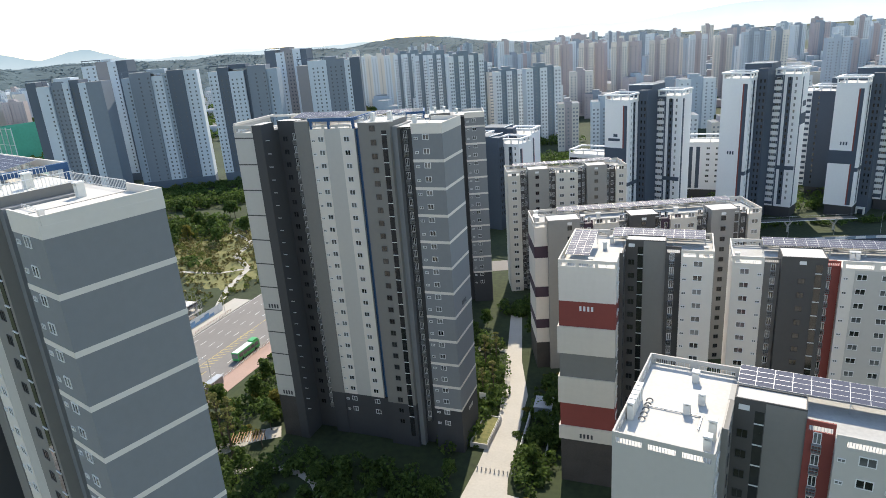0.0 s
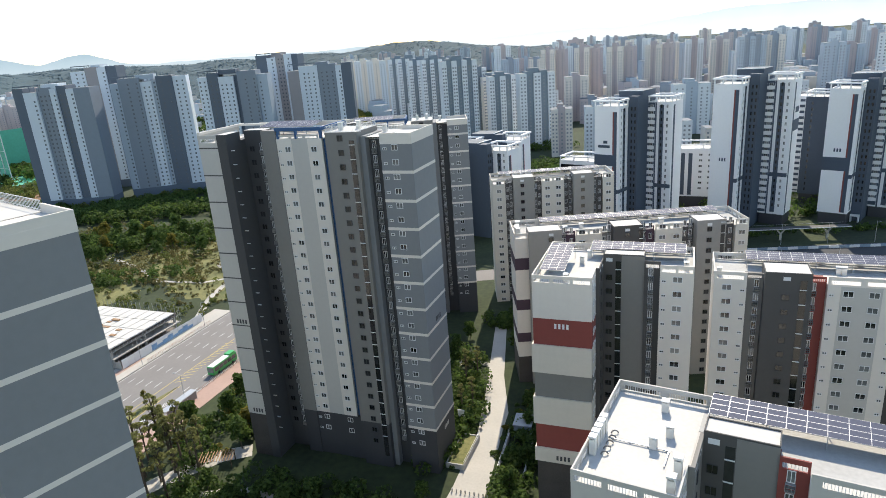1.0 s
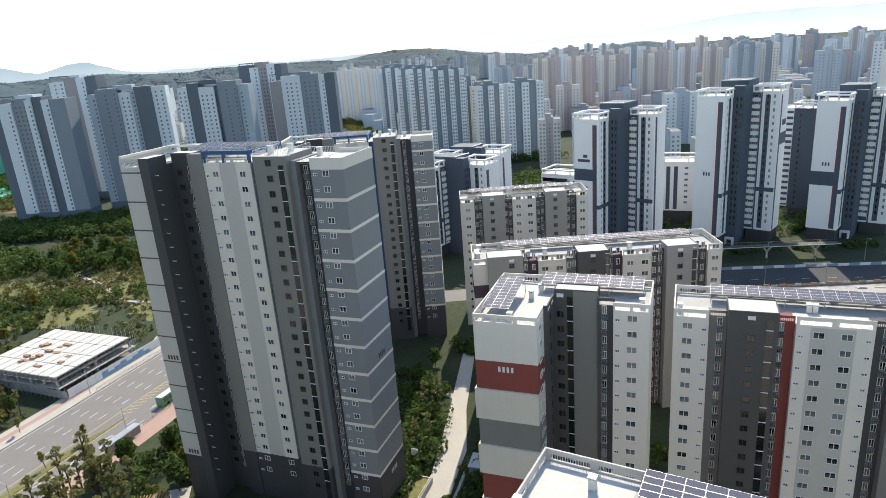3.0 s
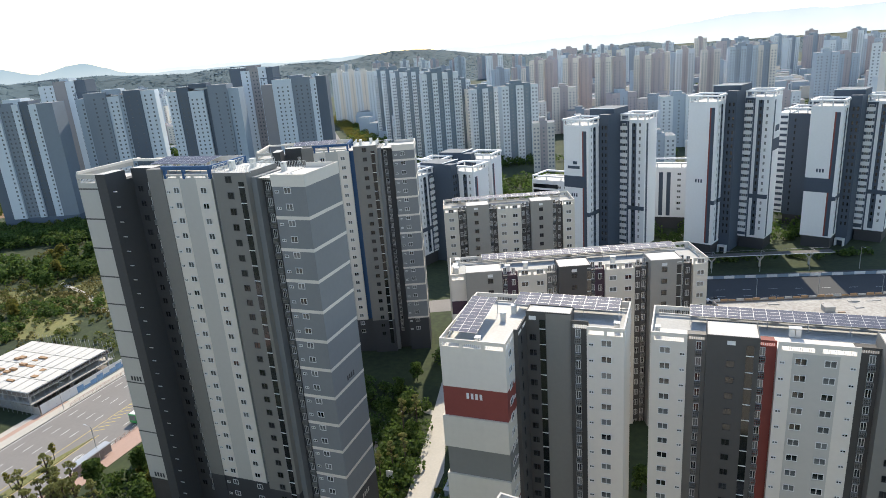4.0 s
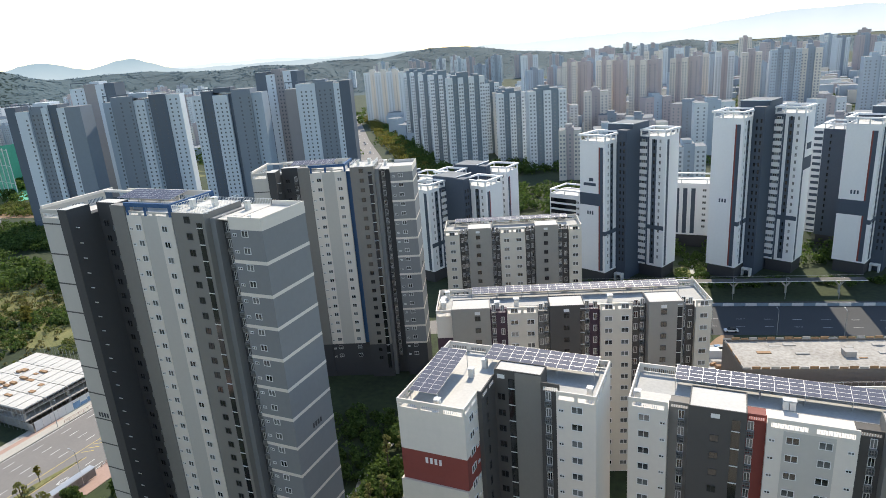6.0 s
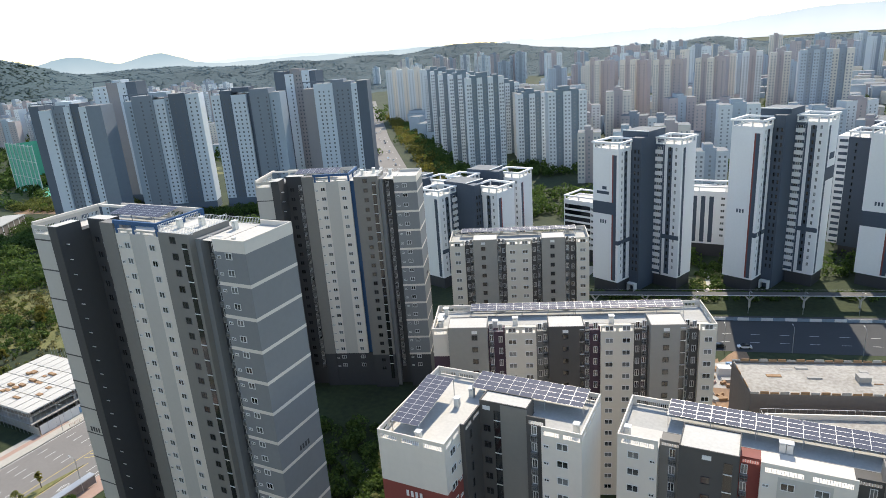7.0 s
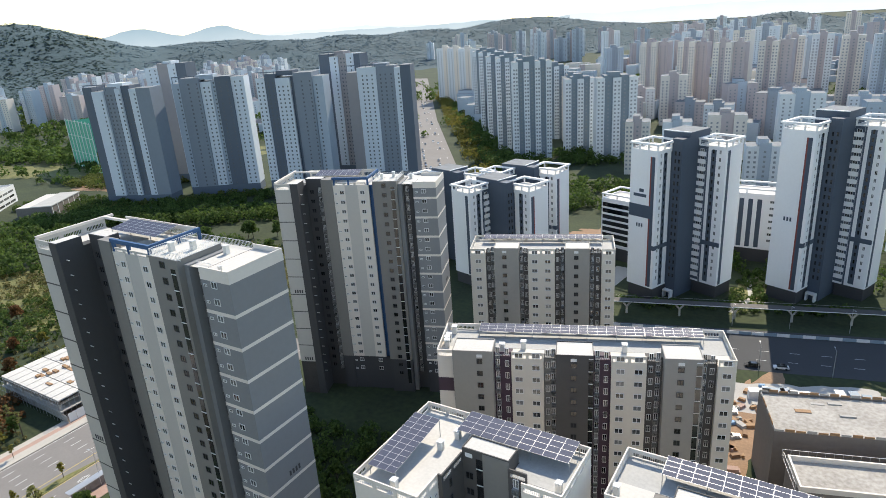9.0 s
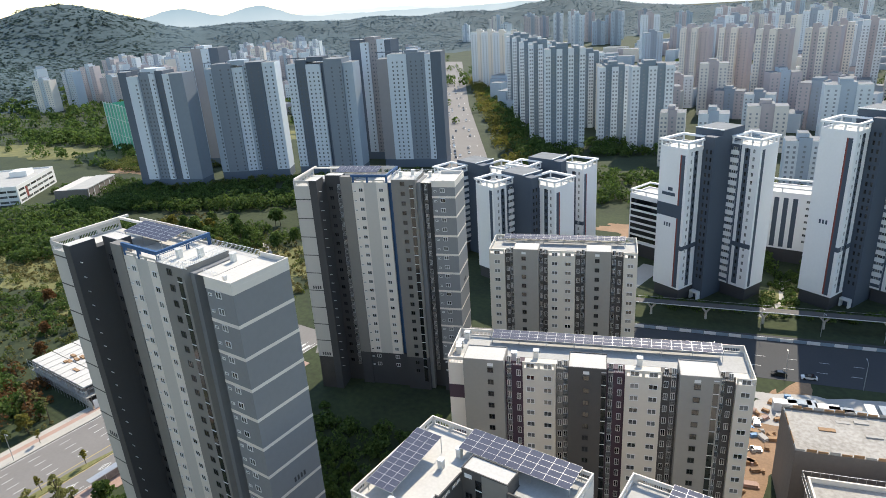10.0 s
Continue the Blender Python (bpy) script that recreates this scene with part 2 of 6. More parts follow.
def sheet(name, points, z, material, label, category, thick=0.05):
    """A flat sheet on the ground from its outline, counter-clockwise."""
    bm = bmesh.new()
    top = bm.faces.new([bm.verts.new((x, y, z)) for x, y in points])
    low = bmesh.ops.extrude_face_region(bm, geom=[top])
    for v in low["geom"]:
        if isinstance(v, bmesh.types.BMVert):
            v.co.z -= thick
    bmesh.ops.recalc_face_normals(bm, faces=bm.faces)
    return structure(name, made(name, bm, material), label, category)


# ---- parts that repeat on the facades (all face -y, origin at the wall) ----
def lattice(name, xs, zs, holes, y0, y1, material):
    """A frame in one piece: the grid of xs and zs without the cells in holes, from y0 back to y1."""
    bm = bmesh.new()
    vs = [[bm.verts.new((x, y0, z)) for z in zs] for x in xs]
    fs = [bm.faces.new((vs[i][j], vs[i + 1][j], vs[i + 1][j + 1], vs[i][j + 1]))
          for i in range(len(xs) - 1) for j in range(len(zs) - 1) if (i, j) not in holes]
    got = bmesh.ops.extrude_face_region(bm, geom=fs)
    for g in got["geom"]:
        if isinstance(g, bmesh.types.BMVert):
            g.co.y = y1
    bmesh.ops.delete(bm, geom=[v for v in bm.verts if not v.link_faces], context="VERTS")
    bmesh.ops.recalc_face_normals(bm, faces=bm.faces)
    return made(name, bm, material)


def window_pair(w, h, sashes, edge, frame_mat, pane_mat):
    """Meshes of a window: its frame with mullions, and the glass behind them."""
    xs, step = [-w / 2, -w / 2 + edge], (w - edge) / sashes
    for i in range(1, sashes):
        xs += [-w / 2 + i * step, -w / 2 + i * step + edge]
    xs += [w / 2 - edge, w / 2]
    zs = [-h / 2, -h / 2 + edge, h / 2 - edge, h / 2]
    holes = {(1 + 2 * i, 1) for i in range(sashes)}
    return (lattice("window", xs, zs, holes, -0.09, 0.02, frame_mat),
            boxes("pane", [(-w / 2 + edge * 0.5, w / 2 - edge * 0.5, -0.03, 0.04, -h / 2 + edge * 0.5, h / 2 - edge * 0.5, 0)], pane_mat))


WIN = window_pair(1.7, 1.2, 2, 0.10, FRAME, GLASS)
WIN_TOWER = window_pair(1.35, 1.15, 2, 0.09, FRAME, GLASS)
WIN_SMALL = window_pair(0.8, 0.5, 2, 0.08, FRAME, GLASS)
WIN_STAIR = window_pair(1.25, 1.2, 2, 0.06, BLACK, DARKGLASS)
WIN_TALL = window_pair(0.85, 1.5, 2, 0.08, FRAME, GLASS)
WIN_SLIM = window_pair(0.7, 1.5, 1, 0.05, BLACK, DARKGLASS)
RACK = lattice("cooling_unit", [-0.5, -0.45, -0.2, -0.16, 0.14, 0.18, 0.45, 0.5], [-0.5, -0.43, 0.0, 0.05, 0.42, 0.47], {(1, 1), (3, 1), (5, 1), (1, 3), (3, 3), (5, 3)}, -0.42, 0.02, UNIT)


def one_piece(name, pair):
    """A window of frame and glass in one mesh, for walls that stay far off."""
    bm = bmesh.new()
    bm.from_mesh(pair[0])
    count = len(bm.faces)
    bm.from_mesh(pair[1])
    bm.faces.ensure_lookup_table()
    for f in bm.faces[count:]:
        f.material_index = 1
    return made(name, bm, pair[0].materials[0], pair[1].materials[0])


KINDS = {"w": WIN, "m": WIN_TOWER, "s": WIN_SMALL, "d": WIN_STAIR, "t": WIN_TALL, "v": WIN_SLIM}
FAR_KINDS = {k: one_piece("window", v) for k, v in KINDS.items()}


def far_part(parent, kind, x, y, z, rz=0.0):
    put("window", FAR_KINDS[kind], parent, x, y, z, rz)


def fit_part(parent, kind, x, y, z, rz=0.0):
    if kind == "a":
        fit_part(parent, "t", x, y, z + 0.55, rz)
        put("cooling_unit", RACK, parent, x, y, z - 0.75, rz)
    elif kind in "sdtv":
        far_part(parent, kind, x, y, z, rz)
    else:
        frame_mesh, pane_mesh = KINDS[kind]
        put("pane", pane_mesh, put("window", frame_mesh, parent, x, y, z, rz))


def fill(parent, y, cols, count, rise, first, rz=0.0):
    """Columns of windows on a wall: rows of kind, place along the wall and height; first is the height of the lowest row. With rz 90 the wall faces +x and y is its x."""
    for kind, x, up, *span in cols:
        lo, hi = span or (0, count)
        for k in range(lo, hi):
            fit_part(parent, kind, x if rz == 0 else y, y if rz == 0 else x, first + rise * k + up, rz)


def parapet(parent, x0, x1, y0, y1, z0, z1, material, slots=0, thick=0.22):
    """A roof-edge wall along x or y; with slots it has barred openings."""
    along_x = (x1 - x0) >= (y1 - y0)
    a0, a1 = (x0, x1) if along_x else (y0, y1)
    h, rows = z1 - z0, []
    if not slots:
        rows.append((0, a1 - a0, 0, h, 0))
    else:
        w = (a1 - a0) / slots
        rows += [(0, a1 - a0, 0, h * 0.16, 0), (0, a1 - a0, h * 0.6, h, 0)]
        for i in range(slots):
            rows += [(i * w, i * w + w * 0.09, h * 0.16, h * 0.6, 0), (i * w + w * 0.91, (i + 1) * w, h * 0.16, h * 0.6, 0)]
            n = max(3, int(w * 0.82 / 0.3))
            rows += [(i * w + w * 0.09 + w * 0.82 * (j + 0.5) / n - 0.025, i * w + w * 0.09 + w * 0.82 * (j + 0.5) / n + 0.025, h * 0.16, h * 0.6, 1) for j in range(n)]
    full = []
    for b0, b1, c0, c1, mi in rows:
        t0, t1 = (0.0, thick) if mi == 0 else (thick * 0.35, thick * 0.65)
        full.append((b0, b1, t0, t1, c0, c1, mi) if along_x else (t0, t1, b0, b1, c0, c1, mi))
    return put("parapet", boxes("parapet", full, material, FRAME), parent, x0, y0, z0)


def railing(parent, x0, y0, x1, y1, z, h=1.1, step=0.35):
    """A roof railing of thin bars between two points."""
    n, ln = max(2, int(math.hypot(x1 - x0, y1 - y0) / step)), math.hypot(x1 - x0, y1 - y0)
    rows = [(0, ln, -0.03, 0.03, h - 0.06, h, 0), (0, ln, -0.025, 0.025, 0.1, 0.15, 0)]
    rows += [(ln * i / n - 0.02, ln * i / n + 0.02, -0.02, 0.02, 0, h - 0.06, 0) for i in range(n + 1)]
    return put("railing", boxes("railing", rows, FRAME), parent, x0, y0, z, math.degrees(math.atan2(y1 - y0, x1 - x0)))


def solar_array(m, cols, rows, pw=2.0, ph=1.0, tilt=12.0, label="tilted solar panel array on steel legs on the roof"):
    """Solar panels on a tall steel stand; local x along the lower edge, y up the gentle slope."""
    t = thing("solar_array", label, "solar panels", m, "rooftop solar arrays")
    bm = bmesh.new()
    vs = [[bm.verts.new((x, y, 0.03)) for y in (0, 0.03, ph - 0.03, ph)] for x in (0, 0.03, pw - 0.03, pw)]
    for i in range(3):
        for j in range(3):
            bm.faces.new((vs[i][j], vs[i + 1][j], vs[i + 1][j + 1], vs[i][j + 1])).material_index = 1 if (i, j) == (1, 1) else 0
    ext = bmesh.ops.extrude_face_region(bm, geom=bm.faces[:])
    for g in ext["geom"]:
        if isinstance(g, bmesh.types.BMVert):
            g.co.z = -0.02
    bmesh.ops.recalc_face_normals(bm, faces=bm.faces)
    panel = made("panel", bm, STEELBAR, SOLAR)
    c, s = math.cos(radians(tilt)), math.sin(radians(tilt))
    for i in range(cols):
        for j in range(rows):
            put("panel", panel, t).matrix_basis = pose(i * pw, j * ph * c, 1.9 + j * ph * s, tilt, 0, 0)
    for i in range(0, cols + 1, 3):
        for j, yy in ((0, 0.3), (1, rows * ph * c - 0.3)):
            x, top = min(i * pw, cols * pw - 0.1), 1.9 + yy * s / c - 0.08
            slabpart("leg", t, STEELBAR, x, x + 0.1, yy, yy + 0.1, 0, top)
    slabpart("rail", t, STEELBAR, 0, cols * pw, 0.28, 0.38, 1.76, 1.85)
    return t


def vent(m):
    t = thing("roof_vent", "cream roof ventilation stack with slotted cap", "roof vent", m, "roof vents")
    slabpart("shaft", t, ACBOX, -0.4, 0.4, -0.4, 0.4, 0, 1.3)
    slabpart("cap", t, FRAME, -0.48, 0.48, -0.48, 0.48, 1.45, 1.6)
    for dx in (-0.38, 0.3):
        slabpart("post", t, ACBOX, dx, dx + 0.08, -0.38, 0.38, 1.3, 1.45)
    return t


def writing(parent, x, y, z, h, n, material, rz=0.0):
    """A number that is not spelt out: n plain bars."""
    for i in range(n):
        dx = i * h * 0.75
        c, s = math.cos(radians(rz)), math.sin(radians(rz))
        put("number_bar", boxes("number_bar", [(0, h * 0.42, -0.03, 0.03, 0, h, 0)], material), parent, x + dx * c, y + dx * s, z, rz)


# ---- the ground and the roads ----
# wooded hills round the valley: bearing from +y in degrees, distance, height, breadth
HILLS = ((-66, 2350, 140, 330), (-62, 2300, 172, 260), (-70, 2400, 150, 380), (-77, 1700, 120, 220), (-57, 2450, 100, 300), (-50, 2500, 90, 330), (-44, 2450, 80, 320), (-38, 2450, 77, 320),
         (-31, 2550, 76, 300), (-27, 2650, 74, 240), (-23, 2650, 92, 300), (-18, 2700, 58, 300), (-10, 2800, 42, 360), (-4, 2700, 56, 150), (4, 2900, 34, 260))


def hill_height(x, y):
    z = 0.0
    for az, dist, h, r in HILLS:
        hx, hy = dist * math.sin(radians(az)), dist * math.cos(radians(az))
        z = max(z, h * math.exp(-((x - hx) ** 2 + (y - hy) ** 2) / (2 * r * r)))
    if z > 4:
        z += (z / 90) * 9 * noise.noise((x / 160, y / 160, 0.3)) + (z / 90) * 5 * noise.noise((x / 45, y / 45, 4.0))
    return z if z > 3 else 0.0


def ground_mesh():
    n, reach = 190, 4900.0
    bm = bmesh.new()
    grid = []
    for i in range(n + 1):
        row = []
        for j in range(n + 1):
            u, v = i / n * 2 - 1, j / n * 2 - 1
            x, y = reach * u * abs(u) ** 0.6 - 60, reach * v * abs(v) ** 0.6 + 200
            row.append(bm.verts.new((x, y, hill_height(x, y))))
        grid.append(row)
    for i in range(n):
        for j in range(n):
            f = bm.faces.new((grid[i][j], grid[i + 1][j], grid[i + 1][j + 1], grid[i][j + 1]))
            f.smooth = True
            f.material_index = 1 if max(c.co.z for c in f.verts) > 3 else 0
    return made("ground", bm, GRASS, HAZEFOREST)


structure("ground", ground_mesh(), "green valley ground rising to wooded hills", "ground")


def far_ridge(d, a0, a1, base, bumps, rough, seed, material):
    """Mountains on the horizon at one distance: bearings, a base height, and bumps of bearing, height and breadth."""
    bm = bmesh.new()
    low, up = [], []
    n = int((a1 - a0) / 0.3)
    for i in range(n + 1):
        deg = a0 + (a1 - a0) * i / n
        az = radians(deg)
        h = base + sum(k * math.exp(-((deg - c) / w) ** 2) for c, k, w in bumps)
        h += rough * (noise.noise((deg * 0.35, seed, 0)) + 0.4 * noise.noise((deg * 1.3, seed, 2)) + 0.2 * noise.noise((deg * 4.5, seed, 4)))
        low.append(bm.verts.new((d * math.sin(az), d * math.cos(az), -5)))
        up.append(bm.verts.new((d * math.sin(az), d * math.cos(az), h)))
    for i in range(n):
        bm.faces.new((low[i], low[i + 1], up[i + 1], up[i]))
    return made("backdrop", bm, material)


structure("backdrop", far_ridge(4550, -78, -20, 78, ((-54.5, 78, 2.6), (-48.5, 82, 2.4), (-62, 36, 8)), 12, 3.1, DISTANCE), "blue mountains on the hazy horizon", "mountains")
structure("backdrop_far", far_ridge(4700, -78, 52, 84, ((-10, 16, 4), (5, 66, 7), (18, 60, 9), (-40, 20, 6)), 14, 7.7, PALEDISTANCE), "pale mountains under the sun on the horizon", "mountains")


def strip(points, width):
    """Outline of a band of that width along a line of points."""
    left, right = [], []
    for i, (x, y) in enumerate(points):
        a, c = points[max(0, i - 1)], points[min(len(points) - 1, i + 1)]
        d = math.hypot(c[0] - a[0], c[1] - a[1])
        nx, ny = -(c[1] - a[1]) / d * width / 2, (c[0] - a[0]) / d * width / 2
        left.append((x + nx, y + ny))
        right.append((x - nx, y - ny))
    return right + left[::-1]


def patch(cx, cy, rx, ry, seed, turn=0.0, n=96):
    """An uneven outline round a place."""
    out = []
    for i in range(n):
        a = 2 * math.pi * i / n
        c0, s0 = math.cos(a), math.sin(a)
        k = 1 + 0.5 * noise.noise((c0 * 1.3, s0 * 1.3, seed * 3.7)) + 0.28 * noise.noise((c0 * 4, s0 * 4, seed * 1.9)) + 0.14 * noise.noise((c0 * 11, s0 * 11, seed * 2.3))
        x, y = rx * k * math.cos(a), ry * k * math.sin(a)
        c, s = math.cos(radians(turn)), math.sin(radians(turn))
        out.append((cx + x * c - y * s, cy + x * s + y * c))
    return out


road = sheet("road", [(-157.5, -60), (-128, -60), (-128, 215), (-157.5, 215)], 0.04, ASPHALT, "grey asphalt dual carriageway with lane marks", "road")
avenue = sheet("road_avenue", [(-232, 436), (-196, 450), (-372, 700), (-690, 1180), (-745, 1180), (-412, 692)], 0.04, ASPHALT, "wide grey avenue between the towers", "road")
canal_road = sheet("road_valley", [(-60, 240), (11, 258), (130, 288), (122, 318), (9, 287), (-68, 266)], 0.04, SHADEASPHALT, "grey asphalt road below the white towers", "road")
sheet("road_cross", strip([(-128, 207), (-90, 236), (-40, 256)], 12), 0.035, ASPHALT, "grey side road behind the towers", "road")
sheet("pavement_west", [(-165.5, -60), (-157.7, -60), (-157.7, 190), (-165.5, 190)], 0.14, PAVING, "pale pavement beside the road", "pavement", 0.14)
sheet("cycle_path", [(-163.2, -60), (-161.2, -60), (-161.2, 150), (-163.2, 150)], 0.146, BRICKPAVE, "reddish cycle path in the pavement", "pavement", 0.01)
sheet("pavement_east", [(-127.8, -60), (-121, -60), (-121, 196), (-127.8, 196)], 0.14, BRICKPAVE, "reddish pavement beside the bus stop", "pavement", 0.14)
sheet("median", [(-139.6, -60), (-136.4, -60), (-136.0, 120), (-136.2, 137), (-138.6, 124)], 0.16, MEADOW, "grassy median strip with kerb", "median", 0.16)
# garden paths
sheet("path_garden", [(-42, 96), (-30, 98), (-33.6, 113), (-34.4, 123), (-36.5, 140), (-37, 147), (-43, 165), (-50.5, 196), (-54.4, 196), (-46.8, 161), (-42.2, 137), (-41.4, 116)],
      0.05, PAVING, "pale garden walk between the blocks", "path")
sheet("path_court", strip([(-34, 106), (-15, 104), (8, 100), (40, 104)], 4.5), 0.045, PAVING, "pale paved court walk", "path")
sheet("path_curve", strip([(-46, 170), (-57, 172), (-60, 162), (-56, 150), (-60, 140), (-66, 134)], 2.2), 0.045, PAVING, "narrow curved garden path", "path")
sheet("path_ring", strip([(-84 + 13 * math.cos(radians(a)), 94 + 9 * math.sin(radians(a))) for a in range(0, 361, 24)], 1.8), 0.045, PAVING, "round garden path in the shade", "path")
sheet("path_entry", strip([(-116, 84), (-108, 100), (-100, 112), (-94, 116)], 5), 0.045, PAVING, "paved walk under the pines", "path")
# the park and the open ground
for i, (cx, cy, rx, ry, turn) in enumerate(((-215, 250, 42, 22, 25), (-262, 215, 40, 16, 15), (-190, 222, 22, 26, 20), (-300, 200, 46, 18, 12), (-235, 190, 26, 12, 20), (-560, 470, 120, 40, 12),
                                            (-420, 190, 60, 26, 10), (-640, 360, 100, 30, 10), (-205, 112, 26, 18, 5))):
    sheet("meadow", patch(cx, cy, rx, ry, i + 1, turn), 0.03 + 0.002 * i, MEADOW, "yellow-green meadow of rough grass", "meadow")
sheet("path_park", strip([(-165, 178), (-176, 200), (-182, 222), (-200, 236), (-205, 256), (-228, 270), (-262, 280)], 2.6), 0.07, PAVING, "pale winding park path", "path")
sheet("path_park_side", strip([(-182, 222), (-192, 214), (-214, 212), (-240, 226), (-268, 236)], 2.0), 0.068, PAVING, "pale narrow park path", "path")
sheet("soil_yard", patch(14, 222, 11, 32, 5, -14), 0.03, SOIL, "ochre churned soil of the building site", "soil")
sheet("soil_field", patch(-462, 352, 36, 14, 9, 20), 0.03, SOIL, "bare brown soil field", "soil")
sheet("soil_bank", patch(-58, 372, 26, 14, 12, 10), 0.03, SOIL, "bare soil bank beside the towers", "soil")
sheet("yard_concrete", patch(34, 247, 30, 9, 6, 16), 0.036, CONCRETE, "concrete storage yard of the building site", "yard")
sheet("forecourt", strip([(-62, 268), (-48, 300), (-44, 330)], 9), 0.05, PAVING, "pale driveway beside the white tower", "pavement")

DASH = boxes("lane_mark", [(-0.09, 0.09, -1.5, 1.5, 0, 0.006, 0)], LINE)
for x in (-153.9, -150.4, -146.9, -143.4, -132.6, -129.6):
    for k in range(30):
        put("lane_mark", DASH, road, x, -44 + 8.6 * k, 0.042)
for x in (-157.1, -128.4):
    slabpart("edge_line", road, LINE, x, x + 0.15, -60, 215, 0.042, 0.048)
slabpart("centre_line", road, YELLOW, -140.3, -140.1, -60, 200, 0.042, 0.048)
slabpart("centre_line", road, YELLOW, -135.9, -135.7, -60, 138, 0.042, 0.048)
HATCH = boxes("hatch_mark", [(-1.6, 1.6, -0.12, 0.12, 0, 0.006, 0)], YELLOW)
for k in range(14):
    put("hatch_mark", HATCH, road, -137.9 - 0.14 * k, 140 + 2.0 * k, 0.042, 35)
for k in range(12):
    slabpart("crossing_bar", road, LINE, -156 + 2.3 * k, -155 + 2.3 * k, 200, 205, 0.042, 0.048)
LOZENGE = boxes("lozenge_mark", [(-0.9, 0.9, -0.1, 0.1, 0, 0.006, 0)], LINE)
for x, y in ((-132.4, 118), (-132.4, 128), (-134.2, 108), (-130.8, 112)):
    for dx, dy, a in ((-0.5, 1.2, 68), (0.5, 1.2, -68), (-0.5, -0.5, -68), (0.5, -0.5, 68)):
        put("lozenge_mark", LOZENGE, road, x + dx, y + dy, 0.042, a)
for k in range(12):
    d = 40 * k
    for off in (-12, -6, 6, 12):
        put("lane_mark", DASH, avenue, -214 - 0.574 * d + off * 0.819, 446 + 0.819 * d + off * 0.574, 0.042, 35).scale = (2, 2, 1)
for k in range(12):
    put("lane_mark", DASH, canal_road, 0 + 9 * k, 269.5 + 2.1 * k, 0.042, -76)
    put("lane_mark", DASH, canal_road, 0 + 9 * k, 263 + 2.1 * k, 0.042, -76)
sheet("meadow", patch(8, 322, 6, 22, 31, -8), 0.03, MEADOW, "bright grass between the white towers", "meadow")
sheet("path_white", strip([(4, 300), (9, 316), (6, 334), (14, 350)], 2.0), 0.06, PAVING, "pale winding walk between the white towers", "path")


# ---- striped apartment towers ----
RISE = 2.885
BANDS = boxes("band", [(40.06, 46.74, 3.86, 15.44, -0.3, 0.3, 0)], WHITE)
GROOVES = boxes("groove", [(-0.03, 4.87, -0.03, 13.6, -0.13, 0.13, 0)], DARK)
FINS = boxes("fin", [(0, 0.9, 0, 0.12, -0.07, 0.07, 0)], FRAME)


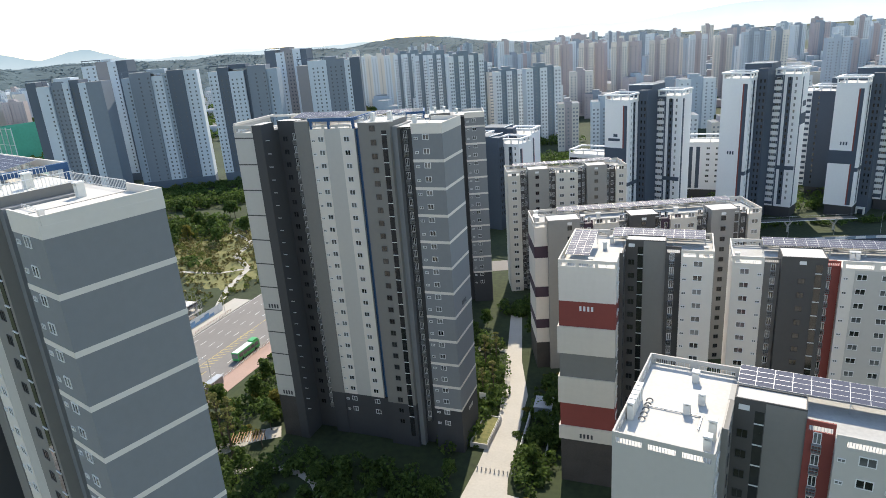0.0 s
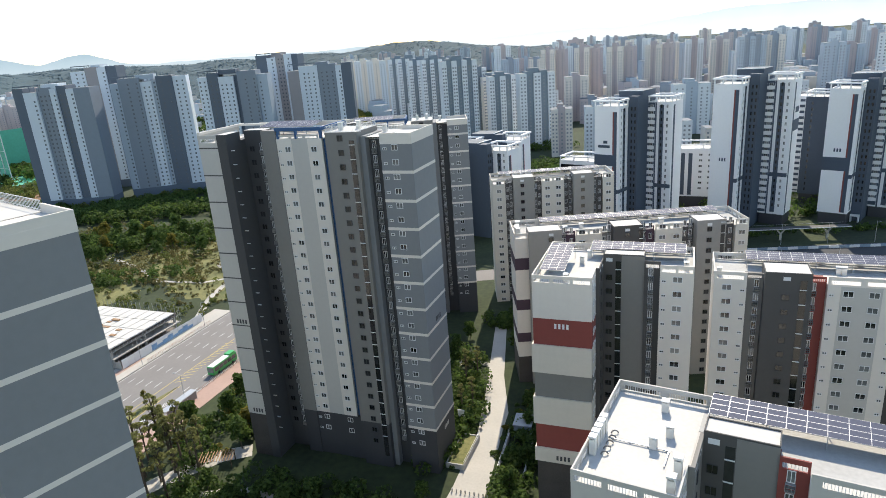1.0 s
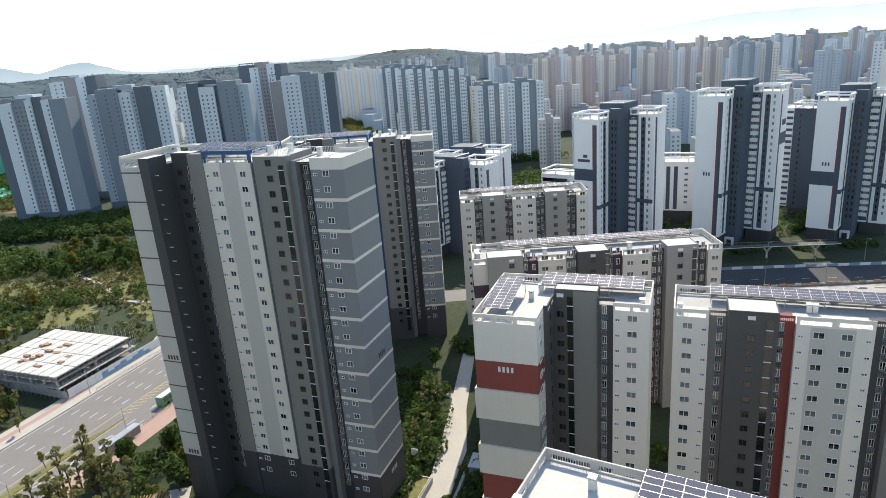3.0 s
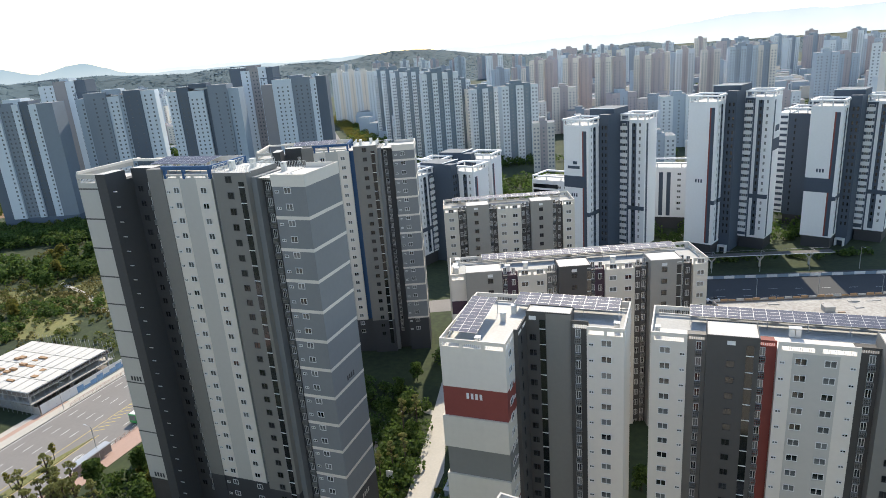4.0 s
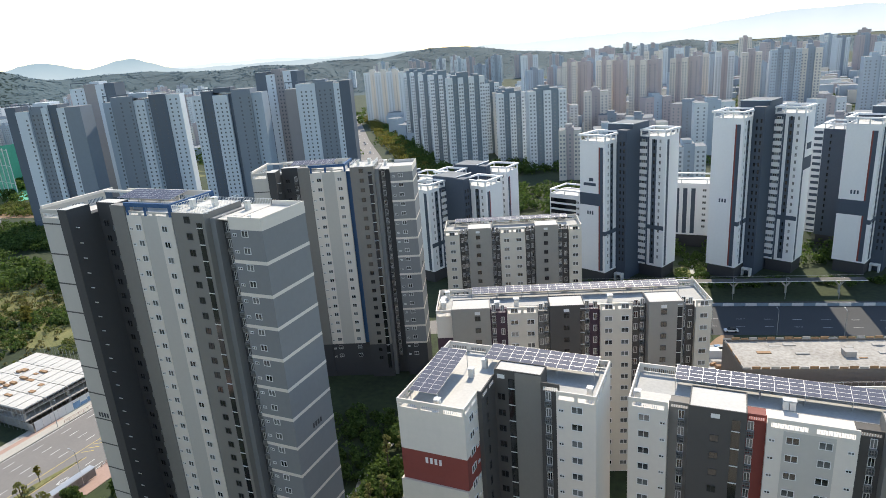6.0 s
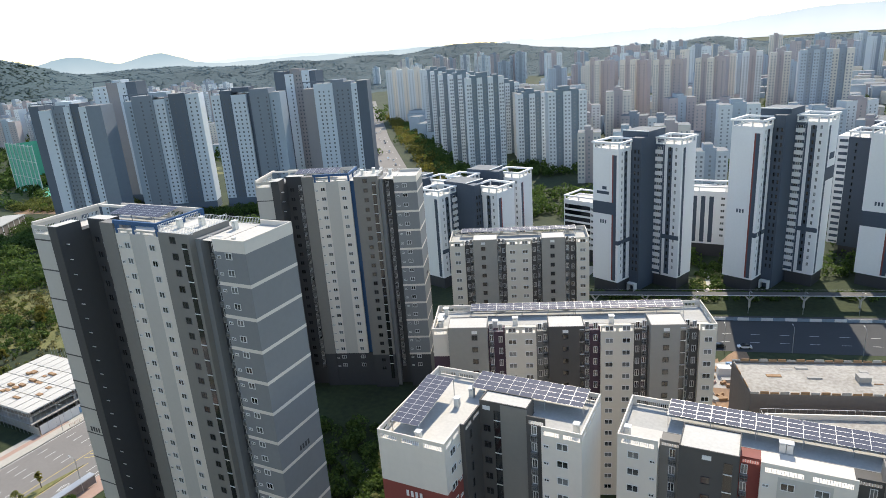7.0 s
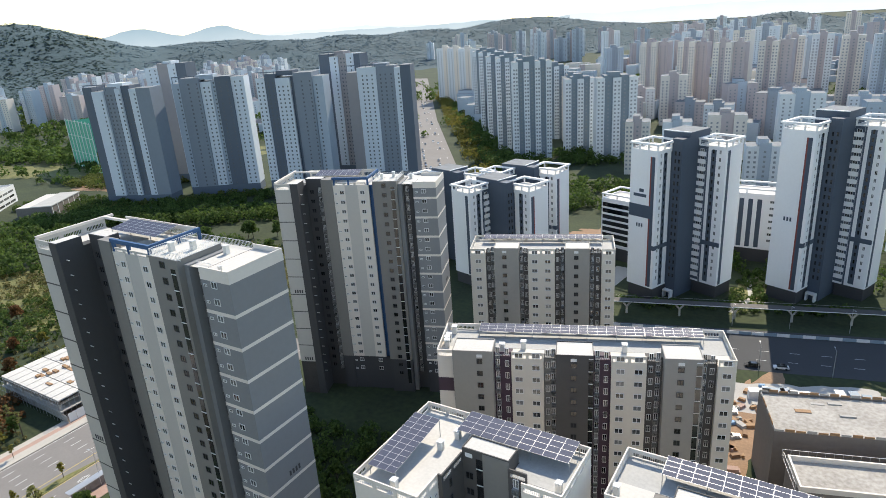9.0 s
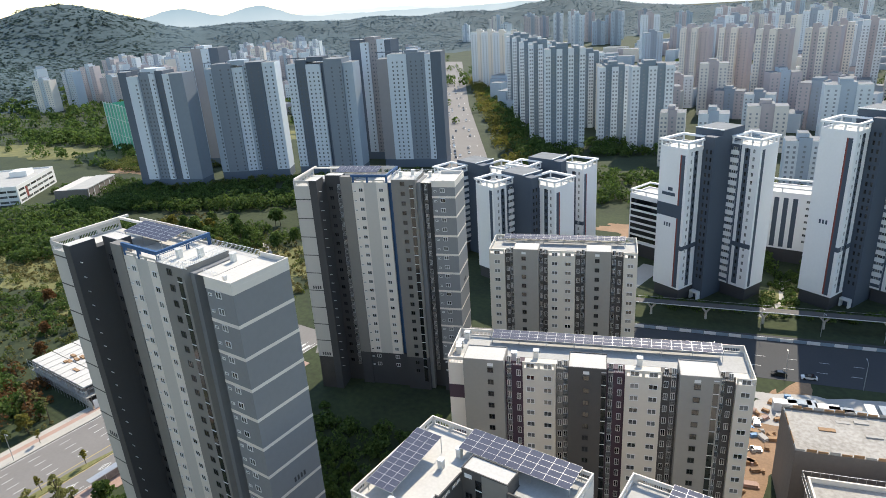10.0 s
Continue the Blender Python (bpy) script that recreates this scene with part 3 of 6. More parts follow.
def striped_tower(label, m, n, base):
    """A white end, a dark recessed slab, then white, blue, grey and banded bays; pergola and sheds on the roof."""
    t = thing("apartment_tower", label, "apartment tower", m, "striped apartment towers")
    top = base + RISE * n
    D = 15.4

    def b(name, material, x0, x1, y0, y1, z0, z1):
        return slabpart(name, t, material, x0, x1, y0, y1, z0, z1)

    b("wall", PALE, 0, 4.9, 0, 13.6, base, top + 0.8)
    b("base_wall", BRICK, 0.06, 4.9, 0.06, 13.6, 0, base)
    b("wall", SLATE, 4.9, 7.2, -0.12, 4.6, 0, top + 2.7)
    b("wall", SLATE, 4.9, 7.2, 4.6, D, 0, top + 0.9)
    b("wall", SLATE, 7.2, 12.5, 6.0, 8.6, 0, top + 2.7)
    b("wall", SLATE, 7.2, 12.5, 8.6, D, 0, top + 0.9)
    b("wall", GREY, 12.5, 16.0, 4.5, 6.4, base, top + 2.7)
    b("wall", GREY, 12.5, 16.0, 6.4, D, base, top + 0.9)
    b("base_wall", BLACK, 12.5, 15.96, 4.54, D, 0, base)
    b("wall", PALE, 16.0, 26.8, 4.7, D, base, top + 0.9)
    b("base_wall", BLACK, 16.0, 28.4, 4.76, D, 0, base)
    b("wall", BLUE, 26.8, 28.4, 5.3, D, base, top + 0.8)
    b("wall", GREY, 28.4, 35.5, 3.4, 12.5, base, top + 2.2)
    b("base_wall", BLACK, 28.44, 35.5, 3.4, 12.5, 0, base)
    b("wall", STEEL, 35.5, 36.6, 4.6, 12.5, 0, top + 1.2)
    b("wall", SLATE, 36.6, 40.1, 6.2, D, 0, top + 0.3)
    b("wall", STEEL, 40.1, 46.7, 3.9, D, base, top)
    b("base_wall", BLACK, 40.14, 46.66, 3.94, D, 0, base)
    b("wall", GREY, 28.4, 36.6, 12.5, D, 0, top + 0.4)
    # pale and grey fields of the white bay
    b("wall_field", WHITE, 16.0, 19.6, 4.66, 4.7, base, top + 0.9)
    b("wall_field", WHITE, 23.4, 26.8, 4.66, 4.7, base, top + 0.9)
    first = base + 1.65
    fill(t, 4.66, [("m", 18.6, 0), ("m", 24.8, 0), ("s", 16.7, -0.35)], n, RISE, first)
    low = int(base // RISE) - 1
    fill(t, 4.76, [("m", 18.6, 0), ("m", 24.8, 0), ("s", 16.7, -0.35)], low, RISE, first - RISE * low)
    fill(t, 3.4, [("d", 31.7, 0)], n + low + 1, RISE, first - RISE * low - 0.6)
    b("stair_glazing", DARKGLASS, 33.7, 34.8, 3.33, 3.4, 3, top + 0.6)
    for k in range(n + low):
        slabpart("landing", t, FRAME, 33.65, 34.85, 3.25, 3.4, first + RISE * (k - low) + 0.9, first + RISE * (k - low) + 1.05)
        put("fin", FINS, t, 7.2, 1.0, first + RISE * (k - low) + 0.5, 0)
    fill(t, 3.9, [("m", 43.1, 0), ("s", 41.0, -0.25)], n, RISE, first + 0.3)
    fill(t, 3.94, [("m", 43.1, 0), ("s", 41.0, -0.25)], low, RISE, first - RISE * low + 0.3)
    fill(t, 6.2, [("a", 37.7, 0)], n + low, RISE, first - RISE * low)
    fill(t, 6.0, [("a", 11.3, 0)], n + low, RISE, first - RISE * low)
    fill(t, 6.0, [("d", 8.8, 0)], n + low, RISE, first - RISE * low)
    for k in range(n // 2):
        put("band", BANDS, t, 0, 0, base + RISE * 2 * (k + 1))
        put("groove", GROOVES, t, 0, 0, base + RISE * 2 * (k + 1))
    put("band", BANDS, t, 0, 0, base)
    # the white cap of the banded bay, sheds, pergola and rails of the roof
    b("roof_band", WHITE, 40.05, 46.75, 3.85, D + 0.05, top, top + 0.9)
    b("roof", ROOF, 40.3, 46.5, 4.1, D - 0.1, top + 0.9, top + 0.92)
    parapet(t, 40.05, 46.75, 3.85, 4.1, top + 0.9, top + 1.8, WHITE)
    parapet(t, 46.5, 46.75, 4.1, D + 0.05, top + 0.9, top + 1.8, WHITE)
    parapet(t, 40.05, 46.5, D - 0.2, D + 0.05, top + 0.9, top + 1.8, WHITE)
    b("roof", ROOF, 0.2, 4.9, 0.2, 13.4, top + 0.8, top + 0.84)
    parapet(t, 0, 4.9, 0, 0.22, top + 0.8, top + 2.7, PALE, 1)
    parapet(t, 0, 0.22, 0.22, 13.6, top + 0.8, top + 2.7, PALE, 3)
    b("roof", ROOF, 16.1, 40, 5.0, D - 0.1, top + 0.92, top + 0.96)
    b("roof", ROOF, 4.95, 7.15, 0.0, 4.5, top + 2.7, top + 2.73)
    b("roof", ROOF, 7.3, 12.4, 6.1, 8.5, top + 2.7, top + 2.73)
    b("roof", ROOFG, 4.95, 15.9, 8.7, D - 0.3, top + 0.9, top + 0.93)
    b("crown_beam", WHITE, 0, 0.5, 0.2, D, top + 2.7, top + 3.2)
    b("crown_beam", WHITE, 0.5, 16, 13.3, 13.8, top + 2.75, top + 3.2)
    b("pergola_beam", BLUE, 15.8, 26.8, 4.7, 5.2, top + 2.5, top + 3.2)
    b("pergola_beam", BLUE, 26.3, 26.8, 5.2, D, top + 2.5, top + 3.2)
    for x, y in ((16.2, 4.7), (20.5, 4.7), (26.3, 4.7), (26.3, 10.5), (26.3, D - 0.5)):
        b("pergola_post", BLUE, x, x + 0.5, y, y + 0.5, top + 0.9, top + 2.5)
    parapet(t, 4.9, 26.3, D - 0.25, D + 0.02, top + 0.9, top + 3.2, WHITE, 5)
    parapet(t, 16.0, 26.0, 4.74, 4.9, top + 0.9, top + 1.7, PALE, 3)
    railing(t, 26.9, D - 0.1, 40.0, D - 0.1, top + 0.96)
    railing(t, 28.6, 3.6, 36.4, 3.6, top + 2.2, 1.2)
    railing(t, 35.4, 3.7, 35.4, 12.3, top + 2.2, 1.2)
    railing(t, 28.6, 3.7, 28.6, 12.3, top + 2.2, 1.2)
    railing(t, 36.7, 6.3, 40.0, 6.3, top + 0.3, 1.1)
    b("roof", ROOF, 28.5, 35.4, 3.5, 12.4, top + 2.2, top + 2.23)
    # plain bars for the block number
    writing(t, 1.5, -0.02, base + RISE * 8 + 0.5, 1.0, 4, BLACK)
    writing(t, 1.5, -0.02, base + 0.5, 1.0, 4, BLACK)
    writing(t, 46.7, 9.0, base + RISE * 8 + 1.0, 1.0, 4, BLACK, 90)
    writing(t, 46.66, 9.0, base - 3.0, 1.0, 4, PALE, 90)
    solar_array(m @ pose(9.0, 9.2, top + 0.93), 7, 5, 1.9, 0.95, 8)
    for x, y in ((30.5, 6.5), (33.5, 8.5)):
        vent(m @ pose(x, y, top + 2.23))
    vent(m @ pose(37.8, 11.5, top + 0.96))
    vent(m @ pose(43.0, 5.6, top + 0.92) @ Matrix.Diagonal((0.6, 0.6, 0.5, 1)))
    return t


striped_tower("tall grey apartment tower with white floor bands and a blue stripe", pose(-92.3, 115.4, 0), 22, 11.43)
striped_tower("bluish grey apartment tower with broad white roof cap", pose(-97.9, 47.5, 0, 0, 0, -17), 22, 15.4)
striped_tower("grey and white apartment tower with blue stripe beyond the garden", pose(-106.4, 187.8, 0, 0, 0, 20.2), 19, 11.43)


# ---- lower apartment blocks with solar roofs ----
def bay(t, x0, x1, yf, yb, z0, z1, material, name="wall"):
    return slabpart(name, t, material, x0, x1, yf, yb, z0, z1)


def stair_bay(t, x0, x1, yf, yb, top, material, win_x, strip, n, first):
    """A proud stair and lift shaft with its own higher roof, square windows and a glazed strip."""
    bay(t, x0, x1, yf, yb, 0, top, material)
    slabpart("roof", t, ROOF, x0 + 0.15, x1 - 0.15, yf + 0.15, yb - 0.15, top, top + 0.03)
    for a, c, d, e in ((x0, x1, yf, yf + 0.15), (x0, x1, yb - 0.15, yb), (x0, x0 + 0.15, yf + 0.15, yb - 0.15), (x1 - 0.15, x1, yf + 0.15, yb - 0.15)):
        slabpart("roof_edge", t, material, a, c, d, e, top, top + 0.22)
    fill(t, yf, [("d", win_x, 0)], n, RISE, first)
    slabpart("roof_light", t, FRAME, win_x - 0.6, win_x + 0.6, yf - 0.04, yf, top - 1.3, top - 0.6)
    if strip:
        s0, s1 = strip
        slabpart("stair_glazing", t, DARKGLASS, s0, s1, yf - 0.05, yf, 4, top - 1.2)
        for k in range(n + 1):
            slabpart("landing", t, FRAME, s0 - 0.03, s1 + 0.03, yf - 0.12, yf, first + RISE * k - 1.3, first + RISE * k - 1.15)


def block_end(t, w, d, top, bands):
    """The end house of a block: cream and coloured fields one above another, the cream ones proud."""
    for z0, z1, material, proud in bands:
        slabpart("wall_field", t, material, -proud, w, 0 - proud, d, z0, z1)


def l_block(label, m, bands, wall, stair_mat, ac_mat, top, first, n, right, inner=DARK):
    """Block with a projecting end house on the left and a long wing behind it."""
    t = thing("apartment_block", label, "apartment block", m, "low apartment blocks")
    D, pz = 20.2, top - 1.6
    block_end(t, 10.9, D, top, bands)
    fill(t, 10.9, [("w", 2.4, 0), ("s", 4.4, -0.3)], n, RISE, first, 90)
    bay(t, 10.9, 11.6, 5.2, D, 0, pz, inner)
    fill(t, 11.6, [("v", 7.4, 0)], n, RISE, first, 90)
    stair_bay(t, 11.6, 19.2, 11.0, 14.2, top + 0.7, stair_mat, 12.7, (13.9, 14.9), n, first - 1.1)
    slabpart("wall_field", t, GREY, 15.0, 19.2, 10.94, 11.0, 0, top + 0.7)
    bay(t, 19.2, 22.1, 10.6, D, 0, pz, ac_mat)
    fill(t, 10.6, [("a", 20.4, 0)], n, RISE, first)
    bay(t, 22.1, right, 8.7, D, 0, pz, wall)
    fill(t, 8.7, [("w", 25.2, 0), ("s", 22.8, -0.4)], n, RISE, first)
    bay(t, 11.6, 19.2, 14.2, D, 0, pz, wall)
    slabpart("roof", t, ROOF, 0.2, 10.7, 0.2, D - 0.2, pz, pz + 0.04)
    slabpart("roof", t, ROOFG, 10.7, right - 0.2, 14.4, D - 0.2, pz, pz + 0.04)
    slabpart("roof", t, ROOFG, 19.3, right - 0.2, 10.8, 14.4, pz, pz + 0.04)
    for x0, x1, y0, y1, mt, sl in ((-0.02, 10.9, -0.02, 0.2, wall, 3), (-0.02, 0.2, 0.2, D, wall, 7), (10.7, 10.92, 0.2, 5.2, wall, 2), (10.9, 11.62, 5.2, 5.4, inner, 0),
                                   (11.4, 11.62, 5.4, 11.0, inner, 2), (19.2, 22.1, 10.58, 10.8, ac_mat, 1), (22.1, right, 8.68, 8.9, wall, 2), (right - 0.22, right, 8.9, D, wall, 4),
                                   (0.2, right - 0.22, D - 0.22, D, wall, 8)):
        parapet(t, x0, x1, y0, y1, pz, top, mt, sl)
    return t, pz


CREAM_BANDS = [(10.7, 13.9, CREAM, 0.3), (13.9, 19.4, RED, 0.0), (19.4, 25.4, CREAM, 0.35), (25.4, 30.8, OLIVE, 0.0), (30.8, 36.7, CREAM, 0.35), (36.7, 42.1, RED, 0.0),
               (42.1, 49.1, WHITE, 0.0), (0, 10.7, BRICK, -0.05)]
ma = pose(-22.4, 116.0, 0)
ta, pz = l_block("white apartment block with brick red bands and solar roof", ma, CREAM_BANDS, WHITE, DARK, DARK, 50.7, 4.7, 16, 28.0)
writing(ta, 4.0, -0.03, 40.2, 1.0, 4, FRAME)
writing(ta, 4.0, -0.33, 11.4, 1.0, 4, BLACK)
solar_array(ma @ pose(1.0, 2.2, pz), 3, 11, 1.55, 1.15, 5, "dark solar panel array over the end of the roof")
solar_array(ma @ pose(8.5, 15.0, pz), 9, 4, 2.0, 1.2, 5)
for x, y in ((7.4, 11.8), (8.4, 15.3), (6.0, 1.6), (26.6, 11.2)):
    vent(ma @ pose(x, y, pz + 0.04))

C_BANDS = [(0, 10.7, BRICK, -0.05), (10.7, 47.4, PALE, 0.0)]
mc = pose(-6.6, 64.6, 0, 0, 0, -8.7)
tc_, pzc = l_block("pale apartment block with a bright flat roof near the camera", mc, C_BANDS, PALE, DARK, RED, 49.0, 3.0, 16, 45.0, GREY)
solar_array(mc @ pose(11.5, 15.6, pzc), 16, 4, 2.0, 1.0, 7)
fill(tc_, 8.7, [("w", 30.0, 0), ("s", 27.5, -0.4), ("w", 36.0, 0)], 16, RISE, 3.0)
for x, y in ((6.6, 9.2), (7.9, 12.0), (6.4, 17.2)):
    vent(mc @ pose(x, y, pzc + 0.04))
for i in range(5):
    vent(mc @ pose(0.75, 5.6 + i * 1.1, pzc + 0.04) @ Matrix.Diagonal((0.9, 0.9, 1.5, 1)))
for x, y in ((9.9, 1.6), (10.0, 5.0)):
    vent(mc @ pose(x, y, pzc + 0.04) @ Matrix.Diagonal((1, 1, 1.7, 1)))


pipe = thing("roof_pipe", "thin grey pipe run across the bright roof", "pipe", mc @ pose(0, 0, pzc + 0.04))
slabpart("run", pipe, STEELBAR, 1.6, 8.4, 8.9, 9.02, 0.12, 0.24)
slabpart("run", pipe, STEELBAR, 8.3, 8.42, 6.0, 8.9, 0.12, 0.24)
for x in (2.0, 4.0, 6.0, 8.0):
    slabpart("foot", pipe, CONCRETE, x, x + 0.2, 8.86, 9.06, 0, 0.12)
for i in range(5):
    d = thing("duct", "grey coiled duct beside the roof stacks", "duct", mc @ pose(1.5, 5.6 + 1.1 * i, pzc + 0.04), "roof ducts")
    bm = bmesh.new()
    for k in range(5):
        a0, a1 = math.pi * k / 5, math.pi * (k + 1) / 5
        limb(bm, (0.5 - 0.35 * math.cos(a0), 0.09 * k, 0.1 + 0.35 * math.sin(a0)), (0.5 - 0.35 * math.cos(a1), 0.09 * (k + 1), 0.1 + 0.35 * math.sin(a1)), 0.09, 0.09, 7)
    part("tube", bm, GREY, d)


def long_block(label, m, segs, D, top, first, n, base_mat=BRICK, end=None):
    """A straight block from rows of x0, x1, front, height over the roof, wall and columns of windows; 'stair' bays stand proud."""
    t = thing("apartment_block", label, "apartment block", m, "low apartment blocks")
    pz, width = top - 1.7, segs[-1][1]
    for x0, x1, yf, kind, wall, cols in segs:
        if kind == "stair":
            stair_bay(t, x0, x1, yf, 5.2, top + 0.4, wall, cols[0], cols[1], n, first - 1.1)
            bay(t, x0, x1, 5.2, D, 0, pz, wall)
            continue
        bay(t, x0, x1, yf, D, 0, pz, wall)
        fill(t, yf, cols, n, RISE, first)
        parapet(t, x0, x1, yf - 0.02, yf + 0.2, pz, top - (0.6 if kind == "ac" else 0), wall, 1 if x1 - x0 < 6 else 2)
    slabpart("roof", t, ROOF if end == "bright" else ROOFG, 0.25, width - 0.25, 5.25, D - 0.25, pz, pz + 0.04)
    slabpart("roof", t, ROOF, 0.25, segs[0][1], segs[0][2] + 0.2, 5.25, pz, pz + 0.04)
    first_y = segs[0][2]
    parapet(t, -0.02, 0.2, first_y + 0.2, D, pz, top, segs[0][4], 4)
    parapet(t, width - 0.2, width + 0.02, segs[-1][2] + 0.2, D, pz, top, segs[-1][4], 4)
    parapet(t, 0.2, width - 0.2, D - 0.22, D, pz, top, segs[0][4], 8)
    return t, pz


mb = pose(9.2, 131.0, 0)
tb, pz = long_block("white and charcoal apartment block with a red strip and solar roof", mb, [
    (0, 5.7, 0.0, "wall", WHITE, [("w", 2.3, 0), ("s", 5.0, -0.5)]), (5.7, 8.6, 1.6, "ac", GREY, [("a", 7.5, 0)]), (8.6, 16.3, -0.8, "stair", DARK, (12.2, (14.4, 15.5))),
    (16.3, 18.9, 1.4, "ac", RED, [("a", 16.9, 0)]), (18.9, 30.0, 0.0, "wall", WHITE, [("s", 19.6, -0.4), ("w", 22.2, 0), ("w", 26.2, 0), ("s", 29.2, -0.5)]),
    (30.0, 33.0, 1.6, "ac", DARK, [("a", 31.9, 0)]), (33.0, 41.0, -0.8, "stair", GREY, (35.2, (37.6, 38.7))), (41.0, 52.0, 0, "wall", WHITE, [("w", 44.0, 0), ("w", 48.5, 0)])],
    11.5, 47.8, 1.4, 16)
slabpart("wall_field", tb, PALE, 21.0, 27.4, -0.04, 0, 0, 46.0)
fill(tb, -0.04, [("w", 22.2, 0), ("w", 26.2, 0)], 16, RISE, 1.4)
solar_array(mb @ pose(6.0, 7.2, pz), 22, 4, 2.0, 1.0, 6)
for x, y in ((1.0, 2.6), (21.5, 6.0), (22.4, 6.0)):
    vent(mb @ pose(x, y, pz + 0.04))

md = pose(-37.6, 162.2, 0, 0, 0, 20.2)
D_SEGS = [(0, 3.6, 0.6, "wall", WHITE, []), (3.6, 12.2, -0.6, "stair", TAUPE, (9.4, None)), (12.2, 16.0, 1.6, "ac", PLUM, [("a", 13.0, 0), ("t", 15.0, 0.3)]),
          (16.0, 22.8, 0.6, "wall", CREAM, [("w", 17.6, 0), ("w", 21.2, 0)]), (22.8, 25.4, 1.6, "ac", OLIVE, [("t", 23.6, 0.3), ("a", 24.8, 0)]),
          (25.4, 33.0, -0.9, "stair", DARK, (29.0, (32.0, 32.9))), (33.0, 36.6, 1.6, "ac", PLUM, [("a", 33.8, 0), ("t", 35.6, 0.3)]),
          (36.6, 43.6, 0.6, "wall", CREAM, [("w", 38.4, 0), ("w", 42.0, 0)]), (43.6, 46.8, 1.6, "ac", DARK, [("t", 44.5, 0.3), ("a", 45.9, 0)]),
          (46.8, 54.2, -0.9, "stair", TAUPE, (50.0, (52.9, 53.9))), (54.2, 57.2, 1.6, "ac", DARK, [("a", 54.8, 0), ("t", 56.3, 0.3)]),
          (57.2, 60.6, 0.4, "wall", CREAM, [("w", 58.9, 0)])]
td, pz = long_block("cream apartment block with plum strips and solar roof", md, D_SEGS, 13.5, 43.6, -0.4, 16)
for z0, z1, mt in ((33.5, 36.8, PLUM), (22.0, 25.0, PLUM), (12.5, 15.2, PLUM), (0, 8.0, BRICK)):
    slabpart("wall_field", td, mt, -0.05, 3.62, 0.55, 13.52, z0, z1)
solar_array(md @ pose(8.0, 9.4, pz), 24, 3, 2.0, 1.15, 6)
for x, y in ((13.8, 4.0), (18.3, 5.4), (39.5, 5.4), (2.0, 11.6), (1.5, 5.0), (1.2, 6.4), (1.4, 7.8)):
    vent(md @ pose(x, y, pz + 0.04) @ Matrix.Diagonal((1.3, 1.3, 1.2, 1)))

me_ = pose(-59.4, 216.8, 0, 0, 0, 20.2)
E_SEGS = [(0, 4.6, 0.4, "wall", CREAM, [("w", 2.4, 0)]), (4.6, 7.3, 1.6, "ac", DARK, [("t", 5.4, 0.3), ("a", 6.6, 0)]), (7.3, 14.6, -0.8, "stair", TAUPE, (10.4, None)),
          (14.6, 17.2, 1.6, "ac", DARK, [("a", 15.2, 0), ("t", 16.5, 0.3)]), (17.2, 25.0, 0.4, "wall", CREAM, [("w", 19.2, 0), ("w", 23.0, 0)]),
          (25.0, 28.0, 1.6, "ac", DARK, [("t", 25.8, 0.3), ("a", 27.2, 0)]), (28.0, 35.0, -0.8, "stair", TAUPE, (31.2, None)),
          (35.0, 38.4, 1.6, "ac", DARK, [("a", 35.8, 0), ("t", 37.4, 0.3)]), (38.4, 42.2, 0.4, "wall", CREAM, [("w", 40.3, 0)])]
te, pz = long_block("cream and grey apartment block with a solar roof", me_, E_SEGS, 13.0, 45.4, 1.0, 16)
solar_array(me_ @ pose(3.0, 9.2, pz), 18, 3, 2.0, 1.05, 6)


